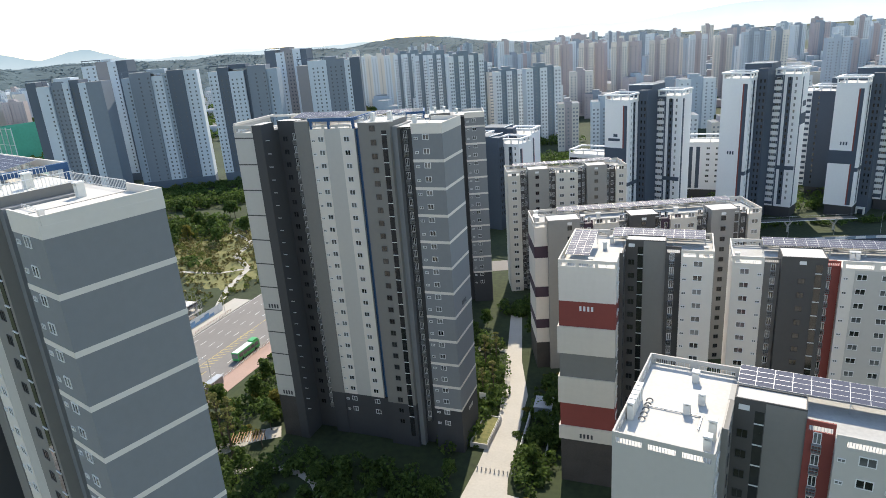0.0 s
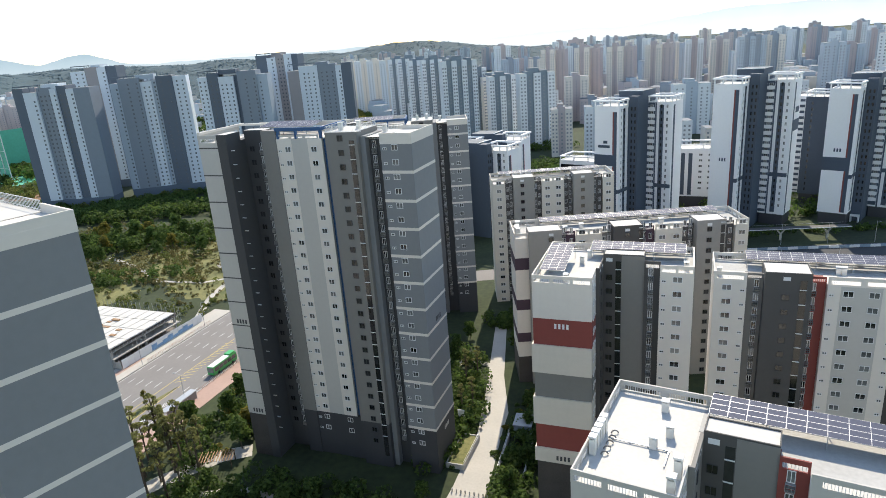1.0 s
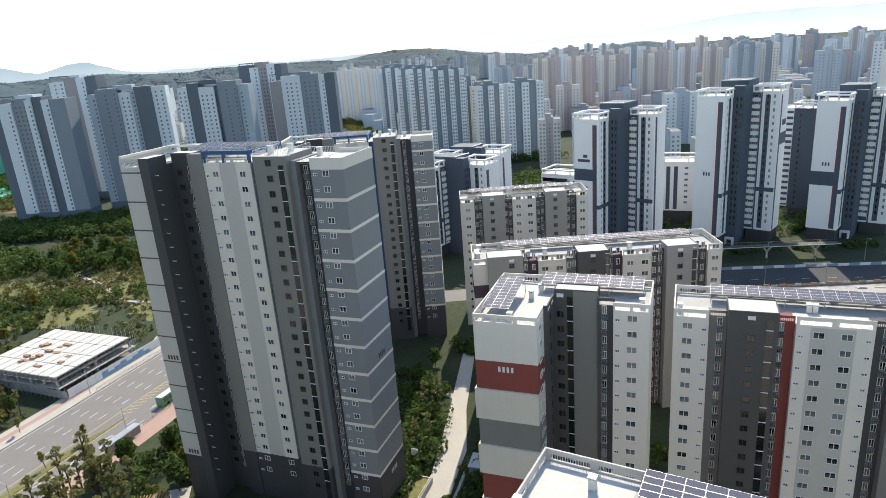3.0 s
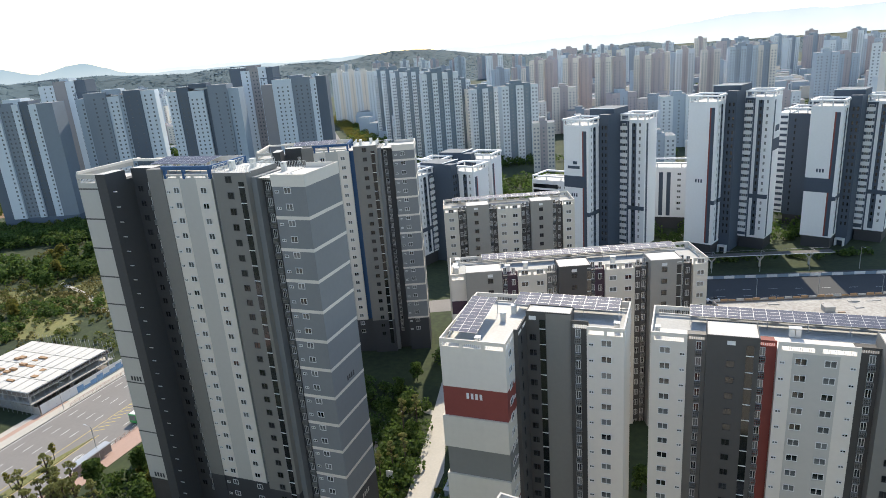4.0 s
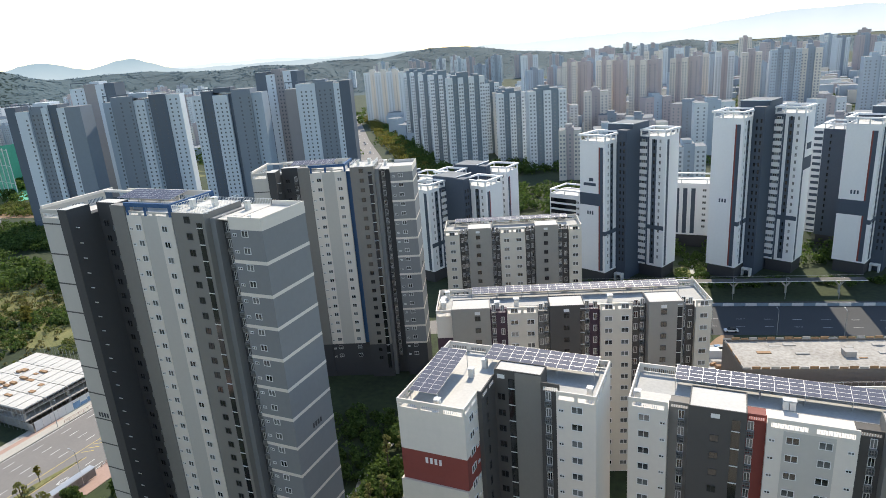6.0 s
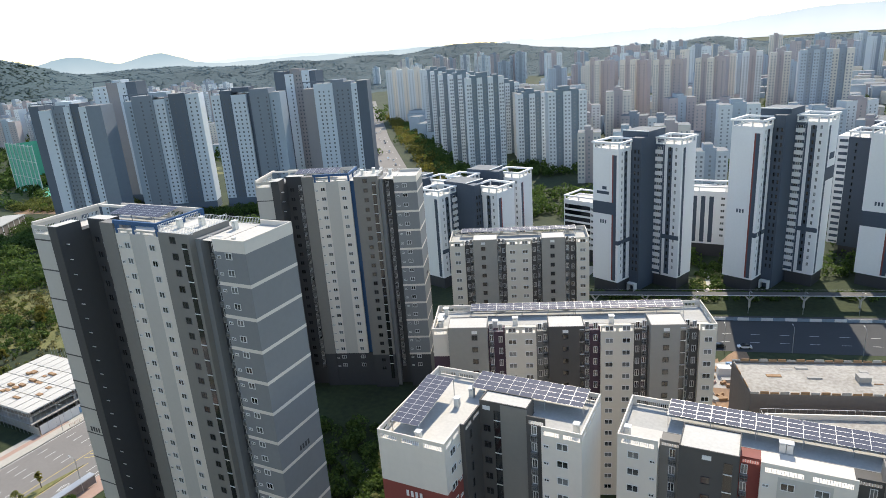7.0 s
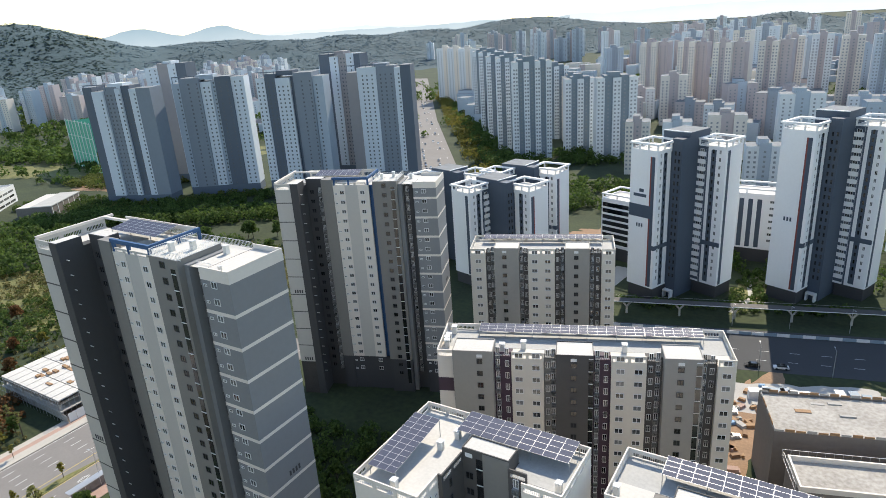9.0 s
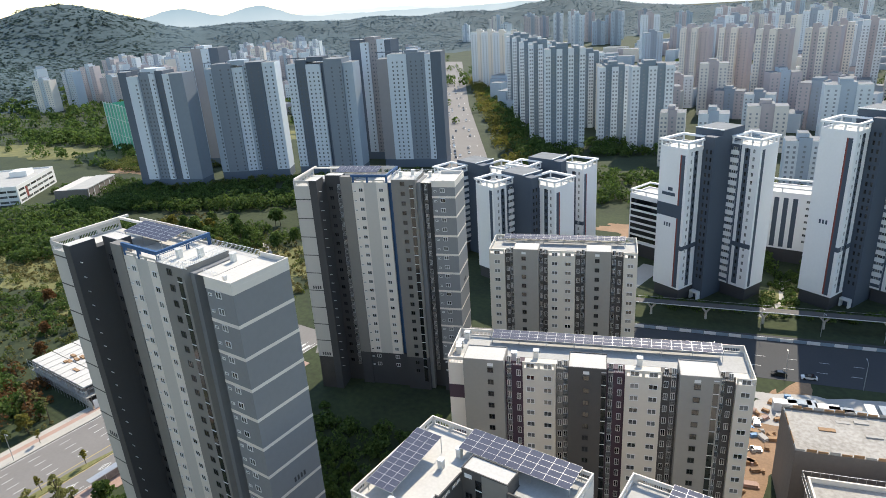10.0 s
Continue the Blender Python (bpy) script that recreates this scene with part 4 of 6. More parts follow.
# ---- white towers with navy cores across the canal road ----
def white_tower(label, m, top, mirror=False, n=None, bottom=5.0, red=True, glazed=True):
    """Two white wings with framed strips of windows on either side of a taller navy core."""
    t = thing("white_tower", label, "apartment tower", m, "white towers with navy cores")
    n = n or int((top - bottom - 5) / 2.86)
    first = top - 4.6 - 2.86 * (n - 1)

    def b(name, material, x0, x1, y0, y1, z0, z1):
        if mirror:
            x0, x1 = -x1, -x0
        return slabpart(name, t, material, x0, x1, y0, y1, z0, z1)

    def f(kind, x, y, side=False):
        for k in range(n if glazed else 0):
            if mirror:
                far_part(t, kind, -x, y, first + 2.86 * k, -90 if side else 0)
            else:
                far_part(t, kind, x, y, first + 2.86 * k, 90 if side else 0)

    h = top - bottom
    for x0, x1, y0, y1 in ((0, 12, 0, 13), (16.3, 27.5, 19, 30)):
        b("wall", BRIGHT, x0, x1, y0, y1, bottom, top - 2.6)
        b("base_wall", BLACK, x0 + 0.6, x1 - 0.3, y0 + 0.3, y1 - 0.3, 0, bottom)
        b("roof", ROOF, x0 + 0.3, x1 - 0.3, y0 + 0.3, y1 - 0.3, top - 2.6, top - 2.56)
        for a, c, d, e in ((x0 - 0.5, x1 + 0.5, y0 - 0.5, y0 + 0.7), (x0 - 0.5, x1 + 0.5, y1 - 0.7, y1 + 0.5), (x0 - 0.5, x0 + 0.7, y0 + 0.7, y1 - 0.7), (x1 - 0.7, x1 + 0.5, y0 + 0.7, y1 - 0.7)):
            b("crown_beam", BRIGHT, a, c, d, e, top - 0.7, top)
        for px, py in ((x0, y0), (x1 - 0.5, y0), (x0, y1 - 0.5), (x1 - 0.5, y1 - 0.5), (x0 + 3.5, y0), (x0 + 7.5, y0), (x1 - 0.5, y0 + 4), (x1 - 0.5, y0 + 8)):
            b("crown_post", BRIGHT, px, px + 0.5, py, py + 0.5, top - 2.6, top - 0.7)
        b("roof_rail", STEELBAR, x0 + 0.1, x1 - 0.1, y0 + 0.1, y0 + 0.18, top - 1.6, top - 1.5)
    cap = top + (1.2 if mirror else 2.6)
    b("core", NAVY, 5.0, 16.3, 13.0, 26, 0, cap)
    b("core", NAVY, 12.0, 16.3, 8.5, 13.0, 0, top + 0.8)
    b("core_roof", BRIGHT, 4.9, 16.4, 12.9, 13.4, cap, cap + 0.3)
    b("core_roof", FARROOF, 5.3, 16.0, 13.4, 25.7, cap, cap + 0.04)
    for k in range(n if glazed else 0):
        z = first + 2.86 * k
        for xx in (13.6, 15.2):
            far_part(t, "v", -xx if mirror else xx, 8.5, z, 0)
    # left wing: plain gable with a red and a navy stripe, and framed strips on its side
    if red:
        b("stripe", RED, 8.9, 9.5, -0.04, 0, bottom + 0.6, top - 5)
    b("stripe", NAVY, 9.5, 10.9, -0.05, 0, bottom + 0.6, top - 5)
    zb = bottom + h * 0.28
    b("cross_band", NAVY, 10.9, 12.04, -0.06, 13, zb, zb + 1.8)
    b("strip", NAVY, 12, 12.06, 3.6, 5.6, bottom + 0.8, top - 4)
    b("strip", NAVY, 12, 12.05, 8.1, 8.5, bottom + 0.8, top - 4)
    f("t", 12, 2.0, True)
    f("v", 12.06, 4.6, True)
    b("strip", NAVY, 12, 12.06, 8.9, 12.8, bottom + 0.8, top - 3)
    f("w", 12.06, 10.8, True)
    for k in range(n):
        b("ledge", BRIGHT, 12.06, 12.4, 8.9, 12.7, first + 2.86 * k - 2.15, first + 2.86 * k - 0.6)
    # right wing: ledged bays, a framed strip and a navy stripe round the corner
    b("strip", NAVY, 16.35, 19.6, 18.94, 19, bottom + 0.8, top - 3)
    f("w", 18.0, 18.94)
    for k in range(n):
        b("ledge", BRIGHT, 16.4, 19.5, 18.6, 18.94, first + 2.86 * k - 2.15, first + 2.86 * k - 0.6)
    b("stripe", NAVY, 19.7, 20.3, 18.94, 19, bottom, top - 3)
    b("strip", NAVY, 21.6, 23.6, 18.94, 19, bottom + 1, top - 4)
    b("cross_band", NAVY, 19.7, 27.54, 18.9, 19, zb, zb + 1.8)
    f("v", 22.6, 18.94)
    f("t", 25.2, 19)
    b("stripe", NAVY, 27.5, 27.55, 20.2, 21.8, bottom + 0.4, top - 4)
    if top > 60:
        b("gate", FRAME, 12.2, 15.8, 6.5, 8.4, 2.6, 3.3)
        b("gate_post", FRAME, 12.2, 12.8, 6.5, 8.4, 0, 2.6)
        b("gate_post", FRAME, 15.2, 15.8, 6.5, 8.4, 0, 2.6)
    return t, b


t, b = white_tower("white apartment tower with navy core and red stripe", pose(-36.2, 303.5, 0, 0, 0, -22), 62.5)
b("band_field", NAVY, -0.04, 9.5, -0.06, 0, 33.5, 38.5)
writing(t, 3.5, -0.05, 29.5, 1.5, 3, NAVY)
slabpart("sign_mark", t, NAVY, 4.4, 6.4, -0.06, 0, 43.5, 44.8)
slabpart("sign_mark", t, NAVY, 1.8, 7.6, -0.06, 0, 41.6, 42.8)
t, b = white_tower("tallest white apartment tower with navy core", pose(13.0, 320.5, 0, 0, 0, -22), 68.3)
writing(t, 4.0, -0.05, 32.0, 1.5, 3, NAVY)
b("band_field", NAVY, 27.5, 27.56, 21.8, 30, 43, 48)
b("sign_mark", NAVY, 27.5, 27.56, 23.5, 28.5, 51, 53.5)
t, b = white_tower("white apartment tower with navy band and red stripe", pose(60.5, 336, 0, 0, 0, -22), 63.0)
b("band_field", NAVY, -0.04, 9.5, -0.06, 0, 24.5, 30.5)
writing(t, 4.0, -0.05, 33.0, 1.5, 3, NAVY)
t, b = white_tower("navy and white apartment tower standing behind the others", pose(57, 372, 0, 0, 0, -22), 56, glazed=False)
b("gable", NAVY, -0.06, 12.1, -0.1, 0, 5.0, 53.4)
b("side_wall", BRIGHT, -5.0, -0.1, 2.0, 13.0, 5.0, 53.4)
b("strip", NAVY, -4.2, -0.8, 1.94, 2.0, 5.6, 52.0)
for k in range(16):
    b("ledge", BRIGHT, -4.4, -0.6, 1.6, 1.94, 6.4 + 2.86 * k, 7.9 + 2.86 * k)
    far_part(t, "v", 3.0, -0.1, 7.4 + 2.86 * k)
white_tower("white apartment block with navy core and roof terrace", pose(-71, 305.5, 0, 0, 0, 73.5), 44.5, True)
white_tower("white apartment block with navy strips behind", pose(-73.5, 336.5, 0, 0, 0, 82), 44.5, True)
white_tower("white apartment block with navy strips at the corner", pose(-104, 322, 0, 0, 0, 75), 43, True, glazed=False)


def low_white_block(m, w, d, h, n, label, upright=False):
    """Low white block with navy window bands and a heavy roof frame."""
    t = thing("low_block", label, "apartment block", m, "low white blocks")
    slabpart("wall", t, BRIGHT, 0, w, 0, d, 6, h)
    slabpart("base_wall", t, BLACK, 0.4, w - 0.4, 0.4, d - 0.4, 0, 6)
    for k in range(5 if upright else 0):
        slabpart("strip", t, NAVY, w * (0.05 + 0.105 * k), w * (0.105 + 0.105 * k), -0.05, 0, 6.8, h - 2.4)
    for k in range(n):
        z = h - 4 - k * 2.9
        if not upright:
            slabpart("window_band", t, DARKGLASS, 0.6, w * 0.6, -0.05, 0, z, z + 1.9)
        for i in range(3):
            far_part(t, "w", w * (0.64 + 0.13 * i), 0, z + 0.8)
    for a in (0.2, w - 1.2):
        slabpart("crown_beam", t, BRIGHT, a, a + 1.0, -0.3, d + 0.3, h + 1.6, h + 2.2)
    slabpart("crown_beam", t, BRIGHT, 1.2, w - 1.2, -0.3, 0.7, h + 1.6, h + 2.2)
    slabpart("crown_beam", t, BRIGHT, 1.2, w - 1.2, d - 0.7, d + 0.3, h + 1.6, h + 2.2)
    for px in (0.2, w * 0.33, w * 0.66, w - 0.8):
        slabpart("crown_post", t, BRIGHT, px, px + 0.5, 0, 0.5, h, h + 1.6)
    slabpart("roof", t, ROOF, 0.3, w - 0.3, 0.8, d - 0.8, h, h + 0.05)
    return t


low_white_block(pose(-59, 340, 0, 0, 0, -18), 24, 14, 29, 7, "low white block with dark ribbon windows")
low_white_block(pose(-12, 358, 0, 0, 0, -2), 34, 14, 31, 7, "low white block with navy strips between the tall white towers", True)


# ---- grey towers and the far city ----
SLAB_GLASS = glass_mat("tower window glass", (0.075, 0.09, 0.11), 0.3)
# far glass is lightened: haze over the windows put into its colour
FAR_GLASS = glass_mat("far window glass and haze", (0.24, 0.26, 0.285), 0.3)


def window_grid(t, cells, size=(1.2, 1.25), material=FAR_GLASS):
    """All the small windows of one far facade, as stuff: rows of x, y, heights."""
    rows = []
    for x, y, zs in cells:
        rows += [(x - size[0] / 2, x + size[0] / 2, y - 0.06, y + 0.02, z, z + size[1], 0) for z in zs]
    return tagged(put("window_field", boxes("window_field", rows, material), t), "", "", "", "stuff")


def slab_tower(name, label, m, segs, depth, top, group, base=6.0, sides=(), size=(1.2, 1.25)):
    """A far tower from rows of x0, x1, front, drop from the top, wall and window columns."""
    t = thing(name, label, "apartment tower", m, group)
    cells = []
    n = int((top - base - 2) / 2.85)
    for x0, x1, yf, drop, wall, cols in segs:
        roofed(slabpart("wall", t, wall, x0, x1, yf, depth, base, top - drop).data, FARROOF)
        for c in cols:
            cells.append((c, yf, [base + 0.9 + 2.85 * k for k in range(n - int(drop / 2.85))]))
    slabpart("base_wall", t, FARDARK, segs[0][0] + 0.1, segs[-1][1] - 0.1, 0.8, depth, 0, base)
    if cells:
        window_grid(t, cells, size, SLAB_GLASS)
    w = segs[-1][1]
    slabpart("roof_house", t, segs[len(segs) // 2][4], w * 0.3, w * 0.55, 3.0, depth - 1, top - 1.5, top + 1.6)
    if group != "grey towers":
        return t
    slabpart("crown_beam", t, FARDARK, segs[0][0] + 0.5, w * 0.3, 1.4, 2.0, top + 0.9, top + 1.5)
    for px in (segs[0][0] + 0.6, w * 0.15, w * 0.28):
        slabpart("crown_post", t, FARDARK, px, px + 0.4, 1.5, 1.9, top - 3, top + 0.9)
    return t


GREY_A = [(-4, 3, 1.0, 0.0, SLABDARK, []), (3, 11.5, 0, 3.0, SLABWHITE, [9.6]), (11.5, 20.5, 1.6, 0.5, SLABGREY, [13.6, 16.4, 19.2]), (20.5, 24.5, 0.3, 1.5, SLABWHITE, [23.4]),
          (24.5, 31, 1.8, 0.0, SLABDARK, [26.4, 29.4]), (31, 36, 0.4, 2.2, SLABWHITE, [34.8]), (36, 46.5, 0.6, 2.0, SLABGREY, [])]
GREY_B = [(-2.5, 3, 0.8, 3.0, SLABSTEEL, [1.6]), (3, 17, 0, 0.0, SLABGREY, [9.4, 15.2]), (17, 24.5, 1.2, 3.0, SLABWHITE, [19.6, 22.8]), (24.5, 28, 1.8, 2.5, SLABSTEEL, [26.4]),
          (28, 39, -0.4, 0.0, SLABDARK, [31.2, 36.2]), (39, 48, 0.4, 0.8, SLABWHITE, [41.6, 45.4])]
GREY_C = [(0, 6.5, 0.6, 2.5, SLABWHITE, [1.6, 4.8]), (6.5, 14.8, 1.2, 0.0, SLABDARK, [9, 12.4]), (14.8, 25.5, 0, 3.0, SLABWHITE, [17, 20.2, 23.6]), (25.5, 28.5, 2, 2.5, SLABDARK, []), (28.5, 42, -0.5, 0.0, SLABGREY, [34.4, 40.4]),
          (42, 49.5, 0.8, 3.0, SLABSTEEL, [44.4])]
GREY_D = [(-3, 6, 0.4, 0.0, SLABDARK, []), (6, 13, 0, 2.0, SLABWHITE, [10.6]), (13, 20, 0.8, 0.5, SLABROSE, [15.4, 18]), (20, 26, 0.2, 0.0, SLABWHITE, [23.8]), (26, 31, 1.0, 0.5, SLABDARK, [])]
GREY_E = [(-9, -0.5, 0.8, 3.5, SLABROSE, []), (-0.5, 13.3, 0, 0.5, SLABWHITE, [3.4, 6.6, 10.4]), (13.3, 26.8, 1.2, 0.0, SLABGREY, [16.4, 20, 24.2]), (26.8, 31, 0.4, 1.5, SLABWHITE, [29.8]), (31, 38.5, 0.8, 0.0, SLABDARK, [])]
GREY_F = [(-6.5, 4.5, 0.2, 2.5, SLABWHITE, [-2, 2.6]), (4.5, 14, 0.8, 0.0, SLABROSE, []), (14, 20.5, 0, 0.5, SLABWHITE, [18.8]), (20.5, 28.5, 0.8, 0.0, SLABDARK, [])]
G_LABEL = "tall grey and white apartment tower with small windows"
for x, y, top, rot, segs in ((-412, 318, 82, 22, GREY_A), (-369, 356, 83, 33, GREY_B), (-326, 390, 82, 22, GREY_C), (-312, 447, 91, 12, GREY_D), (-269, 434, 82, 22, GREY_E), (-428, 382, 92, 20, GREY_F)):
    slab_tower("grey_tower", G_LABEL, pose(x, y, 0, 0, 0, rot), segs, 15, top, "grey towers", size=(1.05, 1.2))


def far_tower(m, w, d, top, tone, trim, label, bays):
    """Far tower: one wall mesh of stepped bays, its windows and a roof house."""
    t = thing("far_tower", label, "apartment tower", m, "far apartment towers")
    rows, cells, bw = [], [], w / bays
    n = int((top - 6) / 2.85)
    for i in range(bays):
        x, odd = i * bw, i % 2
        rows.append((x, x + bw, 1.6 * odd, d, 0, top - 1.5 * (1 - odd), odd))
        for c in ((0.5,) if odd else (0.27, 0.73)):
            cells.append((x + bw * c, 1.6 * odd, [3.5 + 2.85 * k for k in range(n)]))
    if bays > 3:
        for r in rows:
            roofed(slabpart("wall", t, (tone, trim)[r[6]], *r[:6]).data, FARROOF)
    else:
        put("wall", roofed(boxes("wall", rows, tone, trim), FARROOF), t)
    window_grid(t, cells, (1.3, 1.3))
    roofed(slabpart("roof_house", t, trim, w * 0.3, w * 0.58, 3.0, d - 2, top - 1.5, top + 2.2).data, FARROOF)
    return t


rnd = random.Random(7)
ROW_G = ((-190, 524, 30), (-222, 560, 26), (-252, 600, 28), (-282, 642, 28), (-312, 684, 26))
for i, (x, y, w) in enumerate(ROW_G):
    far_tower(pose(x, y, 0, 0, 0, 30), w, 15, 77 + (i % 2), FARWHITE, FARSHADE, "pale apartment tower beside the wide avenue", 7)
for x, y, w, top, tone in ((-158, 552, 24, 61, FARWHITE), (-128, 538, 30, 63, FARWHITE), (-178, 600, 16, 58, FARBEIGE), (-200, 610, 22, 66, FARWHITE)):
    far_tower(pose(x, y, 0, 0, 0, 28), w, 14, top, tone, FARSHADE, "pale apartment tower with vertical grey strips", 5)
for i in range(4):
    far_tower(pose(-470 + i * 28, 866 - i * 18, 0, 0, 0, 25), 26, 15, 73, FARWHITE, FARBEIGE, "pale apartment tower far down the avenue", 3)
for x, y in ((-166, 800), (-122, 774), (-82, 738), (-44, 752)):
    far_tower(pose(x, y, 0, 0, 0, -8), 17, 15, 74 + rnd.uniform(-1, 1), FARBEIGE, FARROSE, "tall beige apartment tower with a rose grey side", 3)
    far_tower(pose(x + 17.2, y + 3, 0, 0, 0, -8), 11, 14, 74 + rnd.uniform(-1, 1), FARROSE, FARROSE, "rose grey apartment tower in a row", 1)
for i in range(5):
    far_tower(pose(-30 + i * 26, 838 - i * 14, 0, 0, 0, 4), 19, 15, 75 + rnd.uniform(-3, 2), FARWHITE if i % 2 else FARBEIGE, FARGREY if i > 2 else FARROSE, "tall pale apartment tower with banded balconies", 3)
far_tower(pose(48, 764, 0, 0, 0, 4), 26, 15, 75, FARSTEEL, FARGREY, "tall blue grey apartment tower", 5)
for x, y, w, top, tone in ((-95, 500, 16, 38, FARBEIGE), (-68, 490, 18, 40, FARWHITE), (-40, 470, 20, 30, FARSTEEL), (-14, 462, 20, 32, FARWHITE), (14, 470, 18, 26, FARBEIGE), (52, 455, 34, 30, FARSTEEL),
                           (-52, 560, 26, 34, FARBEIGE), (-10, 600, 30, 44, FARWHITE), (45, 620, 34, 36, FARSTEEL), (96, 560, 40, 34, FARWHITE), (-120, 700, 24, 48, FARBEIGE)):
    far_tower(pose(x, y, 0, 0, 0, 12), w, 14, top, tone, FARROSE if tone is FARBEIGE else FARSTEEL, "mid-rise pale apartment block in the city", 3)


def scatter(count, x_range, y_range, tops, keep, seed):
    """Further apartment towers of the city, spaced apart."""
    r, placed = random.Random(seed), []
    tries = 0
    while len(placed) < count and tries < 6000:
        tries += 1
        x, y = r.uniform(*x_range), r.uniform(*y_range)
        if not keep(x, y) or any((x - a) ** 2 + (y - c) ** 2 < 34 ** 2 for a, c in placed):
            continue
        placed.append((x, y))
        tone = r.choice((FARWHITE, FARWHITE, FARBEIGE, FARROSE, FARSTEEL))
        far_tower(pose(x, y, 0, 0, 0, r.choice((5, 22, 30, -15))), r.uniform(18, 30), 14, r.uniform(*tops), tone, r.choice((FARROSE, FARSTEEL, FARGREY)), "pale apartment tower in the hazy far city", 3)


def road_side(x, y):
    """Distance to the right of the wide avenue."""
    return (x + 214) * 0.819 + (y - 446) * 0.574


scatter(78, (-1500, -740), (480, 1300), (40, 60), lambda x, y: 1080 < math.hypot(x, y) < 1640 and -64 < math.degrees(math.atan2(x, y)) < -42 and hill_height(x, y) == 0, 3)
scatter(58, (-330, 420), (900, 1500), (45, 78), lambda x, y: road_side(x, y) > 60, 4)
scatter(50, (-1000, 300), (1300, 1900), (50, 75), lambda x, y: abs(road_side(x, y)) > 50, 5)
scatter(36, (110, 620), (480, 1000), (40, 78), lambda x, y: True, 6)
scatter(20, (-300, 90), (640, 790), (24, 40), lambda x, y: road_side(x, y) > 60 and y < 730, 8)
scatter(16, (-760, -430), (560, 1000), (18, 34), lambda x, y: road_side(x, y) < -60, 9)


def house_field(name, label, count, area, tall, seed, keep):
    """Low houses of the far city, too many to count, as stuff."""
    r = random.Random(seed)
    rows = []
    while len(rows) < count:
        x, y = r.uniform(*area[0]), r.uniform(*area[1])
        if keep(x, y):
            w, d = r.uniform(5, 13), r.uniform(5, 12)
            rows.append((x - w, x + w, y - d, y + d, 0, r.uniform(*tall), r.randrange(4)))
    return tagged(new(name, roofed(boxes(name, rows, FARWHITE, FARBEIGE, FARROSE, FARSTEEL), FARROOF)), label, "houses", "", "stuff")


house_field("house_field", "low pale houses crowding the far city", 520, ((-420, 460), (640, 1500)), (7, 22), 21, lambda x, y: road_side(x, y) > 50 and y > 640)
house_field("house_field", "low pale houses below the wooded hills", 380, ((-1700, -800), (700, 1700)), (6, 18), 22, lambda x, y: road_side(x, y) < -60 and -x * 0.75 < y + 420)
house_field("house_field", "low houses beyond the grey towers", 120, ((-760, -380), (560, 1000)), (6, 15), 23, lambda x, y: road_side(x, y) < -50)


# ---- trees and shrubs ----
def leaf_cloud(name, blobs, per, size, material, seed, flat=0.8, hollow=0.55, upward=0.0):
    """Leaf sprays round a set of blobs (x, y, z, radius): small tilted quads, thicker towards the outside."""
    r = np.random.RandomState(seed)
    blobs = np.array(blobs, float)
    n = len(blobs) * per
    c = np.repeat(blobs, per, axis=0)
    d = r.normal(size=(n, 3))
    d /= np.linalg.norm(d, axis=1)[:, None]
    d[:, 2] = np.where(d[:, 2] < -0.45, -d[:, 2], d[:, 2])
    rad = c[:, 3] * (hollow + (1.12 - hollow) * r.rand(n) ** 0.6)
    mid = c[:, :3] + d * rad[:, None] * np.array([1, 1, flat])
    u = r.normal(size=(n, 3))
    u /= np.linalg.norm(u, axis=1)[:, None]
    nrm = d * 0.7 + r.normal(size=(n, 3)) * 0.5 + np.array([0, 0, upward])
    v = np.cross(nrm, u)
    v /= np.linalg.norm(v, axis=1)[:, None] + 1e-6
    u = np.cross(v, nrm)
    u /= np.linalg.norm(u, axis=1)[:, None] + 1e-6
    s = (size * (0.55 + 0.8 * r.rand(n)))[:, None]
    lean = 0.35 * (r.rand(n) - 0.5)[:, None]
    verts = np.stack([mid - u * s - v * s * 0.5, mid + u * s * 0.6 - v * s * 0.8, mid + u * s + v * s * (0.6 + lean), mid - u * s * 0.5 + v * s * 0.9], axis=1).reshape(-1, 3)
    faces = np.arange(n * 4).reshape(-1, 4)
    me = bpy.data.meshes.new(name)
    me.from_pydata(verts.tolist(), [], faces.tolist())
    me.materials.append(material)
    return me


def tree_meshes(seed, height, spread, bare, material, pine=False, per=60):
    """Trunk with limbs and the crown that they carry."""
    r = random.Random(seed)
    bm = bmesh.new()
    lean = (r.uniform(-0.4, 0.4), r.uniform(-0.4, 0.4))
    split = height * bare
    limb(bm, (0, 0, -0.1), (lean[0] * 0.5, lean[1] * 0.5, split), 0.022 * height, 0.016 * height)
    limb(bm, (lean[0] * 0.5, lean[1] * 0.5, split), (lean[0], lean[1], height * 0.9), 0.016 * height, 0.005 * height)
    blobs = []
    count = 9 if pine else 12
    for i in range(count):
        f = (i + 0.5) / count
        z = split + (height - split) * (0.15 + 0.8 * f)
        a = i * 2.4 + r.uniform(-0.5, 0.5)
        reach = spread * (1.0 - 0.62 * f) * r.uniform(0.45, 0.95)
        p = (lean[0] * f + reach * math.cos(a), lean[1] * f + reach * math.sin(a), z)
        limb(bm, (lean[0] * f * 0.8, lean[1] * f * 0.8, max(split, z - height * 0.14)), p, 0.008 * height, 0.003 * height, 4)
        blobs.append((*p, spread * r.uniform(0.32, 0.52) * (0.75 if pine else 1.0)))
    blobs.append((lean[0], lean[1], height * 0.93, spread * 0.4))
    return made("trunk", bm, BARK), leaf_cloud("crown", blobs, per, 0.21 if pine else 0.30 + spread * 0.03, material, seed, 0.5 if pine else 0.8)


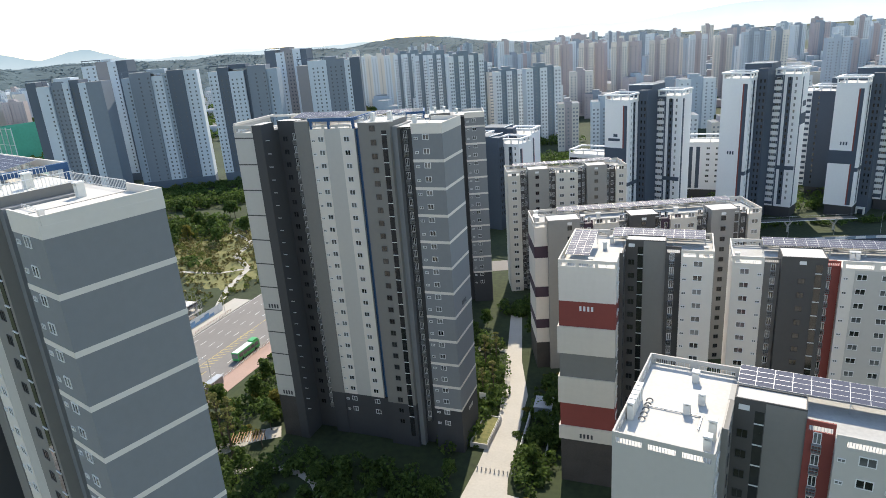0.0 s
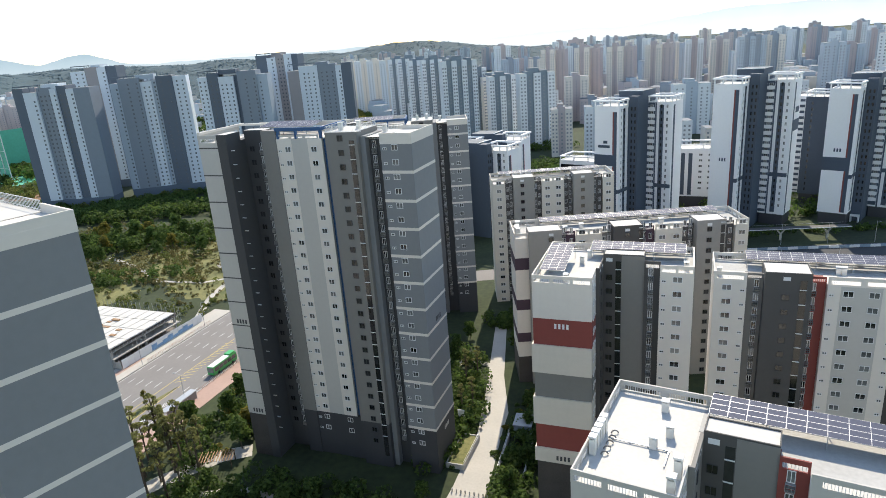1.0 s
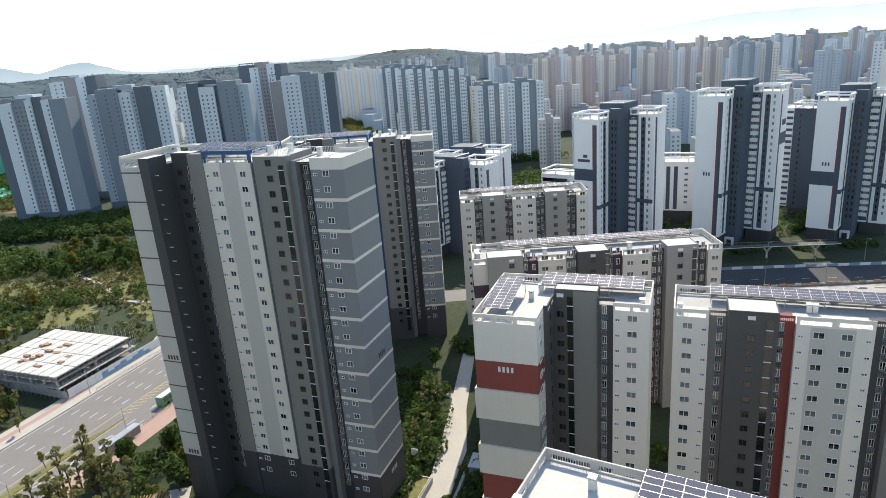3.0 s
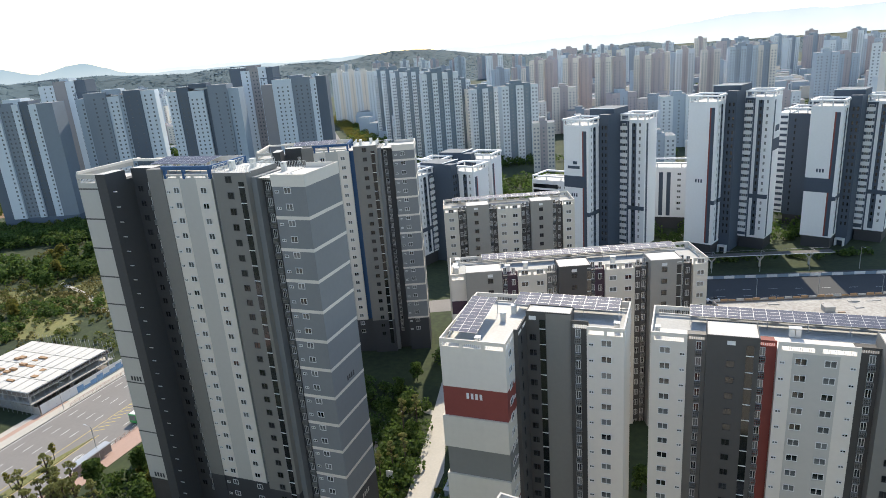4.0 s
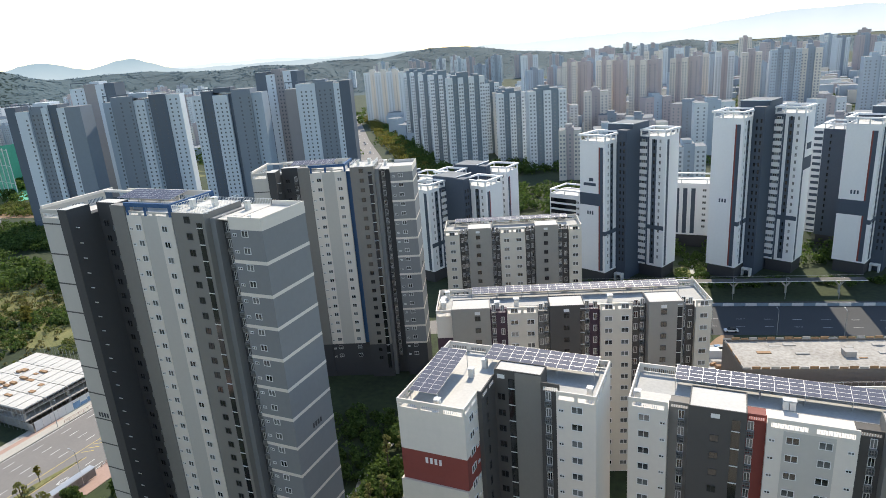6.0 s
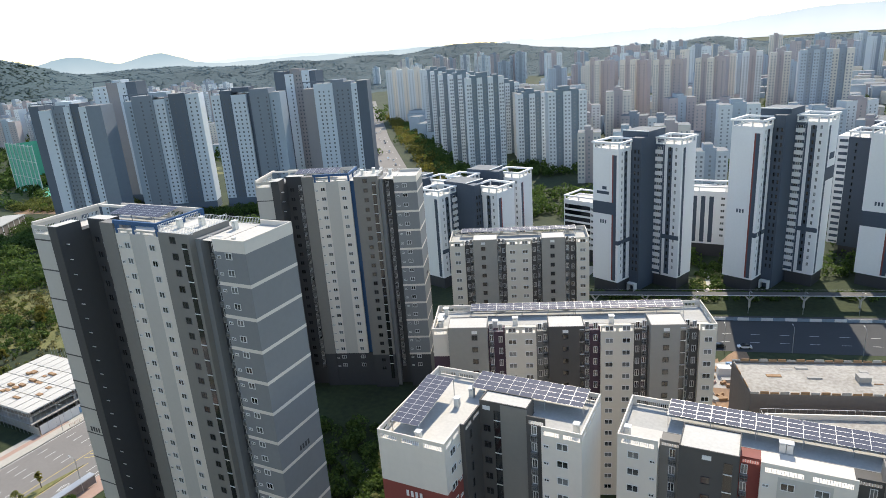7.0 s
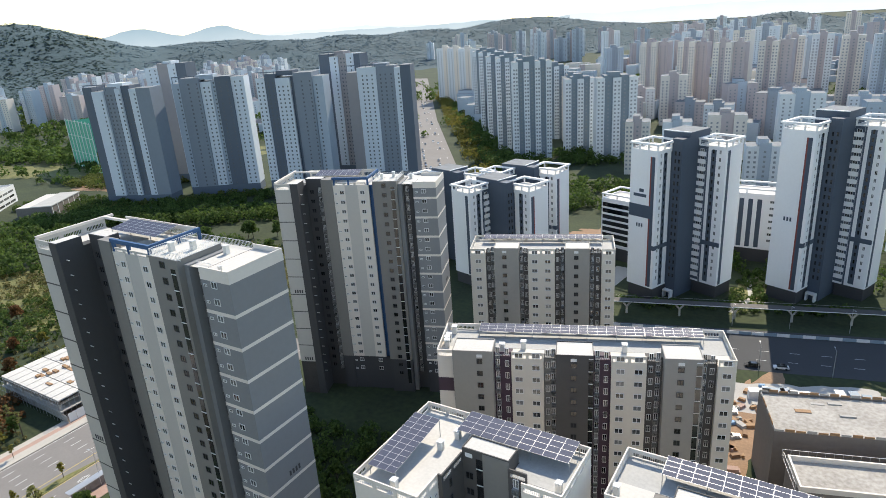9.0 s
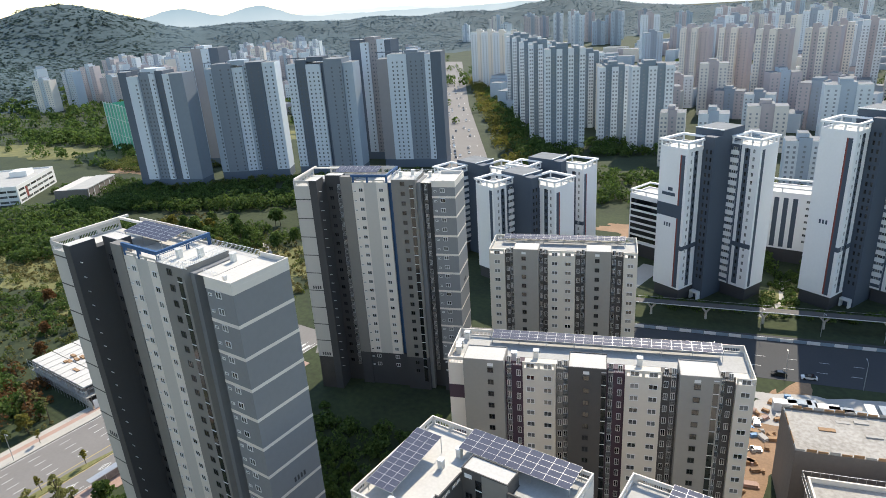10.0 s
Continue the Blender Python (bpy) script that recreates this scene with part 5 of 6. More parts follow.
TREES = {"leaf": [tree_meshes(i, 8.5, 3.2, 0.25, LEAF) for i in (11, 12, 13)], "yellow": [tree_meshes(i, 7.5, 2.6, 0.28, LEAFY) for i in (21, 22)],
         "red": [tree_meshes(31, 6.5, 2.4, 0.25, LEAFR)], "pine": [tree_meshes(i, 13.5, 2.1, 0.46, NEEDLE, True, 52) for i in (41, 42, 43, 44)],
         "young": [tree_meshes(i, 5.5, 1.0, 0.4, LEAFY, False, 7) for i in (51, 52)]}
TREE_LABEL = {"leaf": "green broadleaved tree in the park", "yellow": "yellowing autumn tree beside the road", "red": "reddish autumn tree in the park", "pine": "tall slender pine with a bare trunk",
              "young": "thin young street tree in the median"}
SHRUBS = [leaf_cloud("shrub", [(0, 0, 0.7, 1.1), (0.8, 0.3, 0.5, 0.8), (-0.7, 0.4, 0.5, 0.8), (0.1, -0.8, 0.45, 0.7)], 70, 0.22, m, 60 + i) for i, m in enumerate((LEAF, LEAFY, LEAF))]
tr = random.Random(5)


def tree(kind, x, y, size=1.0, z=0.0):
    trunk, crown = tr.choice(TREES[kind])
    s = size * tr.uniform(0.85, 1.15)
    t = thing("tree", TREE_LABEL[kind], "tree", pose(x, y, z, 0, 0, tr.uniform(0, 360)) @ Matrix.Diagonal((s, s, s, 1)), kind + " trees")
    put("trunk", trunk, t)
    put("crown", crown, t)


def shrub(x, y, size=1.0, yellow=False):
    ob = tagged(new("shrub", SHRUBS[1] if yellow else tr.choice((SHRUBS[0], SHRUBS[2]))), "clipped yellow-green shrub in a bed" if yellow else "rounded green garden shrub", "shrub", "garden shrubs")
    s = size * tr.uniform(0.8, 1.25)
    ob.matrix_basis = pose(x, y, 0, 0, 0, tr.uniform(0, 360)) @ Matrix.Diagonal((s, s, s * tr.uniform(0.8, 1.1), 1))


def woods(name, label, n, place, radius, per, size, material, seed, lift=0.7, upward=0.0):
    """A wood or thicket too dense to count, as one piece of stuff."""
    r = random.Random(seed)
    blobs = []
    tries = 0
    while len(blobs) < n and tries < n * 30:
        tries += 1
        p = place(r)
        if p:
            q = r.uniform(*radius)
            blobs.append((p[0], p[1], (p[2] if len(p) > 2 else 0.0) + q * lift, q))
    return tagged(new(name, leaf_cloud(name, blobs, per, size, material, seed, 1.0, 0.7, upward)), label, "woods", "", "stuff")


def within(cx, cy, rx, ry, turn=0.0):
    c, s = math.cos(radians(turn)), math.sin(radians(turn))

    def place(r):
        a, k = r.uniform(0, 2 * math.pi), math.sqrt(r.random())
        x, y = rx * k * math.cos(a), ry * k * math.sin(a)
        return cx + x * c - y * s, cy + x * s + y * c
    return place


# pines and trees round the striped tower by the road
for i in range(36):
    tree("pine", tr.uniform(-120, -99), tr.uniform(82, 112), 1.0)
for x, y, k in ((-97, 116, "leaf"), (-99, 122, "yellow"), (-101, 128, "leaf"), (-104, 134, "yellow"), (-110, 128, "leaf"), (-113, 137, "leaf"), (-108, 142, "yellow"), (-112, 150, "leaf"), (-110, 160, "leaf"),
                (-114, 168, "yellow"), (-106, 172, "leaf"), (-116, 120, "leaf"), (-118, 112, "leaf"), (-116, 178, "leaf"), (-114, 70, "leaf"), (-108, 62, "leaf"), (-117, 58, "pine"), (-112, 78, "pine")):
    tree(k, x, y, 0.8)
for i in range(40):
    shrub(tr.uniform(-120, -97), tr.uniform(112, 182), 1.0, tr.random() < 0.45)
for y in (44, 58, 72, 86, 100, 114, 126):
    tree("young", -137.9, y, 1.0, 0.16)
for y in (30, 46, 62, 78, 94, 108, 124):
    tree("young", -160.2, y, 0.9, 0.14)
# the garden between the blocks
for x, y, k, s in ((-50, 140, "pine", 0.7), (-48, 143, "pine", 0.65), (-46, 146, "pine", 0.75), (-52, 158, "pine", 0.8), (-50, 162, "pine", 0.8), (-55, 168, "leaf", 0.6), (-61, 176, "leaf", 0.6), (-66, 150, "leaf", 0.6),
                   (-70, 160, "leaf", 0.7), (-78, 150, "leaf", 0.7), (-86, 158, "leaf", 0.7), (-60, 186, "leaf", 0.7), (-44, 182, "leaf", 0.6), (-33, 152, "leaf", 0.5), (-30, 140, "leaf", 0.6), (-29, 118, "leaf", 0.6),
                   (-28, 128, "leaf", 0.5), (-46, 110, "leaf", 0.5), (-48, 102, "leaf", 0.6), (-27, 102, "yellow", 0.6), (-24, 98, "leaf", 0.6), (-16, 99, "leaf", 0.6), (-60, 100, "leaf", 0.6), (-70, 96, "leaf", 0.6), (-80, 84, "leaf", 0.7),
                   (-58, 88, "leaf", 0.6), (8, 112, "leaf", 0.6), (-92, 82, "leaf", 0.8), (-94, 100, "leaf", 0.7), (-34, 168, "leaf", 0.7), (-38, 176, "leaf", 0.7), (7, 152, "leaf", 0.7), (7, 128, "pine", 0.6), (22, 188, "leaf", 0.6)):
    tree(k, x, y, s)
for i in range(46):
    shrub(tr.uniform(-54, -43), tr.uniform(120, 150), 0.7, tr.random() < 0.3)
for i in range(26):
    shrub(tr.uniform(-36, -31), tr.uniform(128, 160), 0.6, tr.random() < 0.4)
for i in range(30):
    shrub(tr.uniform(17, 22), tr.uniform(184, 200), 0.9, tr.random() < 0.5)
for i in range(22):
    tree(tr.choice(("pine", "pine", "leaf", "yellow")), tr.uniform(-186, -168), tr.uniform(92, 136), 0.75)
# the park: single trees and thickets
for i in range(34):
    x, y = within(-250, 265, 60, 36, 25)(tr)
    tree(tr.choice(("leaf", "leaf", "leaf", "yellow")), x, y, 1.05)
for x, y, k, s in ((-246, 196, "yellow", 1.0), (-252, 200, "yellow", 0.9), (-262, 176, "red", 1.0), (-232, 160, "red", 0.9), (-226, 168, "yellow", 0.8), (-238, 268, "leaf", 1.3), (-262, 278, "leaf", 1.3), (-276, 262, "leaf", 1.2), (-214, 150, "red", 0.9)):
    tree(k, x, y, s)
woods("thicket", "dense dark green thicket in the park", 120, within(-268, 262, 52, 17, 25), (1.8, 4.2), 80, 0.55, LEAF, 71)
woods("thicket", "dense green shrubs along the park edge", 70, within(-236, 208, 42, 8, 22), (1.2, 2.6), 70, 0.4, LEAF, 72)
woods("wood_belt", "dark belt of trees before the grey towers", 330, within(-330, 304, 110, 15, 28), (2.5, 5.0), 70, 0.6, LEAF, 73)
woods("wood_belt", "dark wood beside the school", 330, within(-385, 215, 90, 40, 14), (2.5, 5.5), 70, 0.65, LEAF, 74)
woods("tall_grass", "yellow tall grass on the open ground", 300, within(-210, 240, 46, 34, 25), (0.7, 1.5), 26, 0.35, REED, 75)
woods("tall_grass", "pale dry grass on the slope", 220, within(-285, 205, 60, 16, 15), (0.7, 1.6), 26, 0.35, REED, 76)
woods("thicket", "mixed autumn trees beside the building site", 90, within(-214, 120, 34, 16, 5), (1.6, 3.4), 70, 0.45, LEAF, 77)
woods("thicket", "yellow and brown bushes on the verge", 60, within(-204, 128, 30, 14, 5), (1.2, 2.4), 60, 0.4, LEAFR, 78)
woods("wood_belt", "trees along the avenue", 240, lambda r: (lambda d, o: (-188 - 0.574 * d + o * 0.819, 452 + 0.819 * d + o * 0.574))(r.uniform(0, 560), r.uniform(2, 26)), (2.2, 4.6), 60, 0.6, LEAFY, 79)
woods("wood_belt", "green trees behind the avenue trees", 220, lambda r: (lambda d, o: (-180 - 0.574 * d + o * 0.819, 452 + 0.819 * d + o * 0.574))(r.uniform(0, 420), r.uniform(8, 34)), (2.5, 5.0), 60, 0.65, LEAF, 80)
woods("wood_belt", "dark trees behind the valley road", 260, lambda r: (r.uniform(-150, 20), r.uniform(400, 470)), (2.5, 5.0), 60, 0.65, LEAF, 81)
woods("wood_belt", "garden trees between the white towers", 130, lambda r: (r.uniform(-10, 70), r.uniform(340, 400)), (1.6, 3.6), 60, 0.5, LEAF, 82)
woods("thicket", "small green garden between the white towers", 70, lambda r: (r.uniform(2, 14), r.uniform(300, 345)), (0.7, 1.6), 50, 0.35, LEAF, 83)
woods("thicket", "verge shrubs below the white towers", 90, lambda r: (lambda u: (-40 + 130 * u, 290 + 38 * u + r.uniform(-3, 3)))(r.random()), (0.9, 1.8), 50, 0.35, LEAF, 84)
woods("wood_belt", "fields and hedges behind the grey towers", 420, lambda r: (r.uniform(-1000, -470), r.uniform(330, 620)) if r.random() < 0.9 else None, (2.5, 6.0), 46, 0.9, LEAF, 85)
woods("wood_belt", "street trees among the far blocks", 420, lambda r: (r.uniform(-900, 300), r.uniform(560, 1250)), (3.0, 6.0), 40, 1.0, LEAF, 86)


def on_hill(a0, a1):
    def place(r):
        az, dist = radians(r.uniform(a0, a1)), r.uniform(1150, 2950)
        x, y = dist * math.sin(az), dist * math.cos(az)
        z = hill_height(x, y)
        return (x, y, z - 2) if z > 3 else None
    return place


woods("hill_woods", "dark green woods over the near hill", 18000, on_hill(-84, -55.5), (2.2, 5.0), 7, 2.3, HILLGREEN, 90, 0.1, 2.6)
woods("hill_woods", "woods over the further hills, blue-green with painted haze", 24000, on_hill(-55.5, 14), (2.0, 4.5), 6, 2.2, HAZEWOOD, 89, 0.1, 2.6)


woods("thicket", "dark shrubs and trees at the feet of the grey towers", 260, within(-324, 357, 108, 11, 39), (1.2, 3.2), 60, 0.5, LEAF, 91)
woods("wood_belt", "trees between the pale towers by the avenue", 170, within(-150, 535, 70, 26, 14), (2.0, 4.2), 60, 0.6, LEAF, 92)


woods("thicket", "low green scrub on the open park ground", 220, within(-259, 169, 34, 26, 20), (0.7, 1.9), 50, 0.35, LEAF, 93)


def park_ground(r):
    """Anywhere on the open ground west of the road, off the building site and the park walks."""
    x, y = r.uniform(-330, -166), r.uniform(92, 292)
    site = -208 < x < -158 and 132 < y < 182
    walk_near = abs(x + 182) < 2 and 190 < y < 236
    return None if site or walk_near or noise.noise((x / 26, y / 26, 1.7)) < -0.1 else (x, y)


def park_clearing(r):
    x, y = r.uniform(-330, -166), r.uniform(92, 292)
    site = -208 < x < -158 and 132 < y < 182
    return None if site or noise.noise((x / 26, y / 26, 1.7)) > 0.05 else (x, y)


woods("thicket", "green and yellow scrub over the open park ground", 900, park_ground, (0.5, 1.7), 44, 0.3, SCRUB, 120)
woods("tall_grass", "tufts of dry grass on the open park ground", 1100, park_clearing, (0.4, 0.9), 26, 0.26, REED, 121)


woods("thicket", "trees and bushes between the hall and the grey towers", 240, within(-436, 306, 46, 20, 30), (1.0, 3.0), 60, 0.42, LEAF, 122)
woods("thicket", "bright bushes at the feet of the grey towers", 200, within(-372, 338, 70, 10, 38), (0.8, 2.2), 56, 0.36, SCRUB, 123)
woods("thicket", "mixed bushes behind the grey towers", 260, within(-470, 372, 60, 30, 20), (1.2, 3.6), 50, 0.5, SCRUB, 124)


def clear_of(place, *walks):
    """Keeps planting off the walks, given as boxes x0, x1, y0, y1."""
    def pick(r):
        p = place(r)
        return None if any(x0 < p[0] < x1 and y0 < p[1] < y1 for x0, x1, y0, y1 in walks) else p
    return pick


BEDS = (("shaded planting before the striped tower", 300, within(-70, 93, 34, 17, 0), 101), ("planting between the striped towers", 330, clear_of(within(-82, 158, 34, 20, 18), (-62, -44, 130, 152)), 102),
        ("planting beside the garden walk", 90, clear_of(within(-49, 140, 6, 22, 0), (-43, -30, 90, 150)), 103), ("planting under the red banded block", 90, clear_of(within(-29.5, 134, 4.5, 26, 4), (-46, -33.5, 90, 170)), 104),
        ("planting between the white blocks", 80, within(7.2, 130, 1.2, 16, 0), 105), ("planting behind the cream block", 120, within(-40, 205, 20, 8, 20), 106), ("planting beside the pines", 120, within(-106, 140, 10, 36, 0), 107),
        ("planting under the near tower", 160, within(-62, 66, 24, 14, 0), 108))
for text, n, place, seed in BEDS:
    woods("garden_planting", text, n, place, (0.8, 2.3), 70, 0.34, LEAF, seed)
woods("wood_belt", "hedges and copses on the far fields", 520, lambda r: (r.uniform(-1500, -480), r.uniform(380, 900)) if r.random() < 0.95 else None, (4, 9), 50, 1.7, LEAF, 110)
woods("wood_belt", "green copse behind the school", 160, within(-640, 420, 130, 26, 12), (3, 7), 60, 1.2, LEAF, 111)


# ---- building sites, vehicles and small things ----
def shell_block(label, m, w, d, h):
    """A concrete shell under construction: blank walls, a rough parapet with starter bars and a littered roof."""
    t = thing("concrete_shell", label, "building site", m)
    slabpart("wall", t, SHELL, 0, w, 0, d, 0, h)
    slabpart("roof_slab", t, SITEROOF, 0.5, w - 0.5, 0.5, d - 0.5, h, h + 0.06)
    for x0, x1, y0, y1 in ((0, w, 0, 0.35), (0, w, d - 0.35, d), (0, 0.35, 0.35, d - 0.35), (w - 0.35, w, 0.35, d - 0.35)):
        slabpart("kerb", t, SHELL, x0, x1, y0, y1, h, h + 0.45)
    r = random.Random(3)
    n = int(w / 2.2)
    for i in range(n):
        for y in (0.1, d - 0.3):
            slabpart("formwork", t, TIMBER if i % 3 else CONCRETE, i * 2.2, i * 2.2 + 1.9, y, y + 0.14, h + 0.45, h + 0.95 + 0.2 * (i % 2))
    for i in range(int(d / 2.2)):
        slabpart("formwork", t, TIMBER if i % 3 else CONCRETE, 0.1, 0.24, i * 2.2 + 0.3, i * 2.2 + 2.1, h + 0.45, h + 1.0)
    for i in range(16):
        x, y = r.uniform(2, w - 4), r.uniform(2, d - 3)
        slabpart("board", t, r.choice((TIMBER, CONCRETE, STEELBAR)), x, x + r.uniform(0.8, 3.5), y, y + r.uniform(0.2, 1.2), h + 0.06, h + r.uniform(0.15, 0.5))
    slabpart("hatch", t, CONCRETE, w * 0.42, w * 0.42 + 2.6, d * 0.4, d * 0.4 + 2.4, h + 0.06, h + 1.5)
    return t


SITEROOF = mat("stained site screed", (0.42, 0.40, 0.365), 0.9, 0.4, 0.9, streak=0.0, spot=(0.2, 0.18, 0.155))
SHELL = mat("grey brown render", (0.195, 0.17, 0.15), 0.9, 0.12, 1.0, streak=0.5)
shell_block("grey brown concrete shell with a littered flat roof", pose(26.5, 197.5, 0, 0, 0, 17), 62, 16.5, 20)
ts = thing("concrete_shell", "low concrete shell with a white parapet and scaffold", "building site", pose(32.6, 181.0, 0, 0, 0, 17))
slabpart("wall", ts, SHELL, 0, 50, 0, 10, 0, 19)
slabpart("roof_slab", ts, SITEROOF, 0.4, 49.6, 0.4, 9.6, 19, 19.05)
for x0, x1, y0, y1 in ((0, 50, 0, 0.4), (0, 50, 9.6, 10), (0, 0.4, 0.4, 9.6)):
    slabpart("parapet", ts, WHITE, x0, x1, y0, y1, 19, 20.2)
railing(ts, -0.8, 0, -0.8, 10, 19.2, 1.6, 1.2)
railing(ts, -0.8, 10.8, 40, 10.8, 19.2, 1.6, 1.6)

rr = random.Random(9)
for i in range(64):
    x, y = within(15, 224, 9, 28, -14)(rr)
    mt = rr.choice((TIMBER, TIMBER, CONCRETE, STEELBAR, BRICKPAVE, BRICKPAVE, FRAME, SOIL, BLUEPRINT))
    s = rr.uniform(0.6, 1.9)
    ob = new("material_stack", boxes("material_stack", [(-s, s, -s * 0.5, s * 0.5, 0, 0.35, 0), (-s * 0.9, s * 0.8, -s * 0.4, s * 0.45, 0.35, 0.8, 0)], mt))
    ob.matrix_basis = pose(x, y, 0.03, 0, 0, rr.uniform(0, 180))
    tagged(ob, "stack of building material on churned soil", "material stack", "building material stacks")
for i in range(9):
    x = 20 + i * 3.4
    t = thing("container", "blue grey site container in the storage yard" if i % 3 else "white site container in the storage yard", "container", pose(x, 243 + i * 1.0 + rr.uniform(-2, 4), 0.04, 0, 0, rr.choice((17, 107))), "site containers")
    mt = CONTAINER if i % 3 else FRAME
    slabpart("body", t, mt, -1.2, 1.2, -3, 3, 0, 2.5)
    slabpart("roof", t, FRAME if i % 3 == 0 else mt, -1.24, 1.24, -3.04, 3.04, 2.5, 2.6)
    slabpart("door", t, mt, -1.1, 1.1, -3.05, -3, 0.1, 2.4)

# concrete frame with a panelled deck beside the road
tf = thing("building_site", "low concrete frame with a pale panelled deck and scaffold", "building site", pose(-201, 142, 0))
for i in range(9):
    for j in range(4):
        slabpart("deck_panel", tf, ROOF, i * 3.9, i * 3.9 + 3.6, j * 7.2, j * 7.2 + 6.85, 6.6, 6.95)
slabpart("floor_slab", tf, CONCRETE, -0.6, 36, -0.6, 29.5, 3.2, 3.5)
slabpart("beam", tf, SHELL, 0, 35, 0, 29, 5.3, 5.9)
for j in range(5):
    slabpart("beam", tf, SHELL, 0, 35, j * 7.2 - 0.05 if j else 0, j * 7.2 + 0.4, 5.9, 6.6)
slabpart("floor_slab", tf, SHELL, 0, 38, 0, 30, 0.05, 0.3)
for i in range(7):
    for j in (0, 14, 28):
        slabpart("column", tf, CONCRETE, i * 5.7, i * 5.7 + 0.6, j, j + 0.6, 0.3, 5.3)
for i in range(19):
    slabpart("scaffold_pole", tf, STEELBAR, i * 2.0 - 0.5, i * 2.0 - 0.42, -1.2, -1.12, 0, 8.0)
    slabpart("scaffold_pole", tf, STEELBAR, 36.2, 36.28, i * 1.65 - 1, i * 1.65 - 0.92, 0, 8.0)
    slabpart("scaffold_pole", tf, STEELBAR, i * 2.0 - 0.5, i * 2.0 - 0.42, 30.2, 30.28, 3, 9.0)
for z in (2.0, 4.0, 6.0, 7.6):
    slabpart("scaffold_rail", tf, STEELBAR, -0.6, 36.3, -1.22, -1.14, z, z + 0.08)
    slabpart("scaffold_rail", tf, STEELBAR, 36.22, 36.3, -1.2, 30, z, z + 0.08)
for i in range(14):
    x, y = rr.uniform(8, 30), rr.uniform(3, 22)
    slabpart("timber", tf, TIMBER, x, x + rr.uniform(1, 3.4), y, y + rr.uniform(0.6, 1.6), 6.95, 7.0 + rr.uniform(0.1, 0.6))
fence = thing("hoarding", "white site hoarding with a blue printed strip", "hoarding", pose(-162.6, 142, 0.14))
for i in range(15):
    slabpart("panel", fence, FRAME, 0, 0.08, i * 2.5, i * 2.5 + 2.42, 0, 3.0)
    if 4 < i < 13:
        slabpart("print", fence, BLUEPRINT, 0.085, 0.095, i * 2.5, i * 2.5 + 2.42, 0.2, 1.2 + 0.5 * (i % 3))
fence2 = thing("hoarding", "pale site hoarding along the south side", "hoarding", pose(-162.6, 141.6, 0.1, 0, 0, 178))
for i in range(15):
    slabpart("panel", fence2, CONCRETE, i * 2.5, i * 2.5 + 2.42, 0, 0.08, 0, 2.6)
for i in range(40):
    x, y = rr.uniform(-164.5, -163.6), rr.uniform(146, 176)
    ob = new("material_stack", boxes("material_stack", [(-0.8, 0.8, -0.4, 0.4, 0, 0.5, 0), (-0.6, 0.7, -0.3, 0.35, 0.5, 0.8, 0)], rr.choice((STEELBAR, FRAME, CONCRETE, BLUEPRINT))))
    ob.matrix_basis = pose(x - rr.uniform(0, 2), y, 0.1, 0, 0, rr.uniform(0, 180))
    tagged(ob, "stack of site material behind the hoarding", "material stack", "building material stacks")


# ---- vehicles ----
def body_mesh(name, profile, half, material):
    """A vehicle body from its side profile, narrowed towards the top."""
    bm = bmesh.new()
    zmax = max(z for _, z in profile)
    a = [bm.verts.new((-half * (1 - 0.12 * z / zmax), y, z)) for y, z in profile]
    c = [bm.verts.new((half * (1 - 0.12 * z / zmax), y, z)) for y, z in profile]
    bm.faces.new(a)
    bm.faces.new(c[::-1])
    for i in range(len(profile)):
        j = (i + 1) % len(profile)
        bm.faces.new((a[i], a[j], c[j], c[i]))
    bmesh.ops.recalc_face_normals(bm, faces=bm.faces)
    return made(name, bm, material)


def wheel_mesh(r, w):
    bm = bmesh.new()
    bmesh.ops.create_cone(bm, cap_ends=True, segments=12, radius1=r, radius2=r, depth=w, matrix=pose(0, 0, 0, 0, 90, 0))
    return made("wheel", bm, RUBBER)


WHEEL = wheel_mesh(0.33, 0.24)
LOWER = [(-2.2, 0.3), (-2.25, 0.75), (-1.2, 0.95), (1.5, 0.98), (2.2, 0.85), (2.25, 0.35)]
CABIN = [(-1.3, 0.94), (-0.55, 1.45), (1.1, 1.48), (1.75, 0.96)]
CAR_BODY = {k: body_mesh("body", LOWER, 0.9, m) for k, m in (("white", CARWHITE), ("grey", CARGREY), ("black", CARBLACK))}
CAR_CABIN = body_mesh("cabin", CABIN, 0.8, GLASS)


CAR_WHOLE = {k: one_piece("car", (b, CAR_CABIN)) for k, b in CAR_BODY.items()}


def car(x, y, turn, tone, wheels=False):
    if not wheels:
        ob = tagged(new("car", CAR_WHOLE[tone]), tone + " car on the wide avenue", "car", "cars")
        ob.matrix_basis = pose(x, y, 0.05, 0, 0, turn)
        return
    t = thing("car", tone + " car on the asphalt road", "car", pose(x, y, 0.05, 0, 0, turn), "cars")
    put("body", CAR_BODY[tone], t)
    put("cabin", CAR_CABIN, t)
    if wheels:
        for wx in (-0.82, 0.82):
            for wy in (-1.4, 1.35):
                put("wheel", WHEEL, t, wx, wy, 0.33)


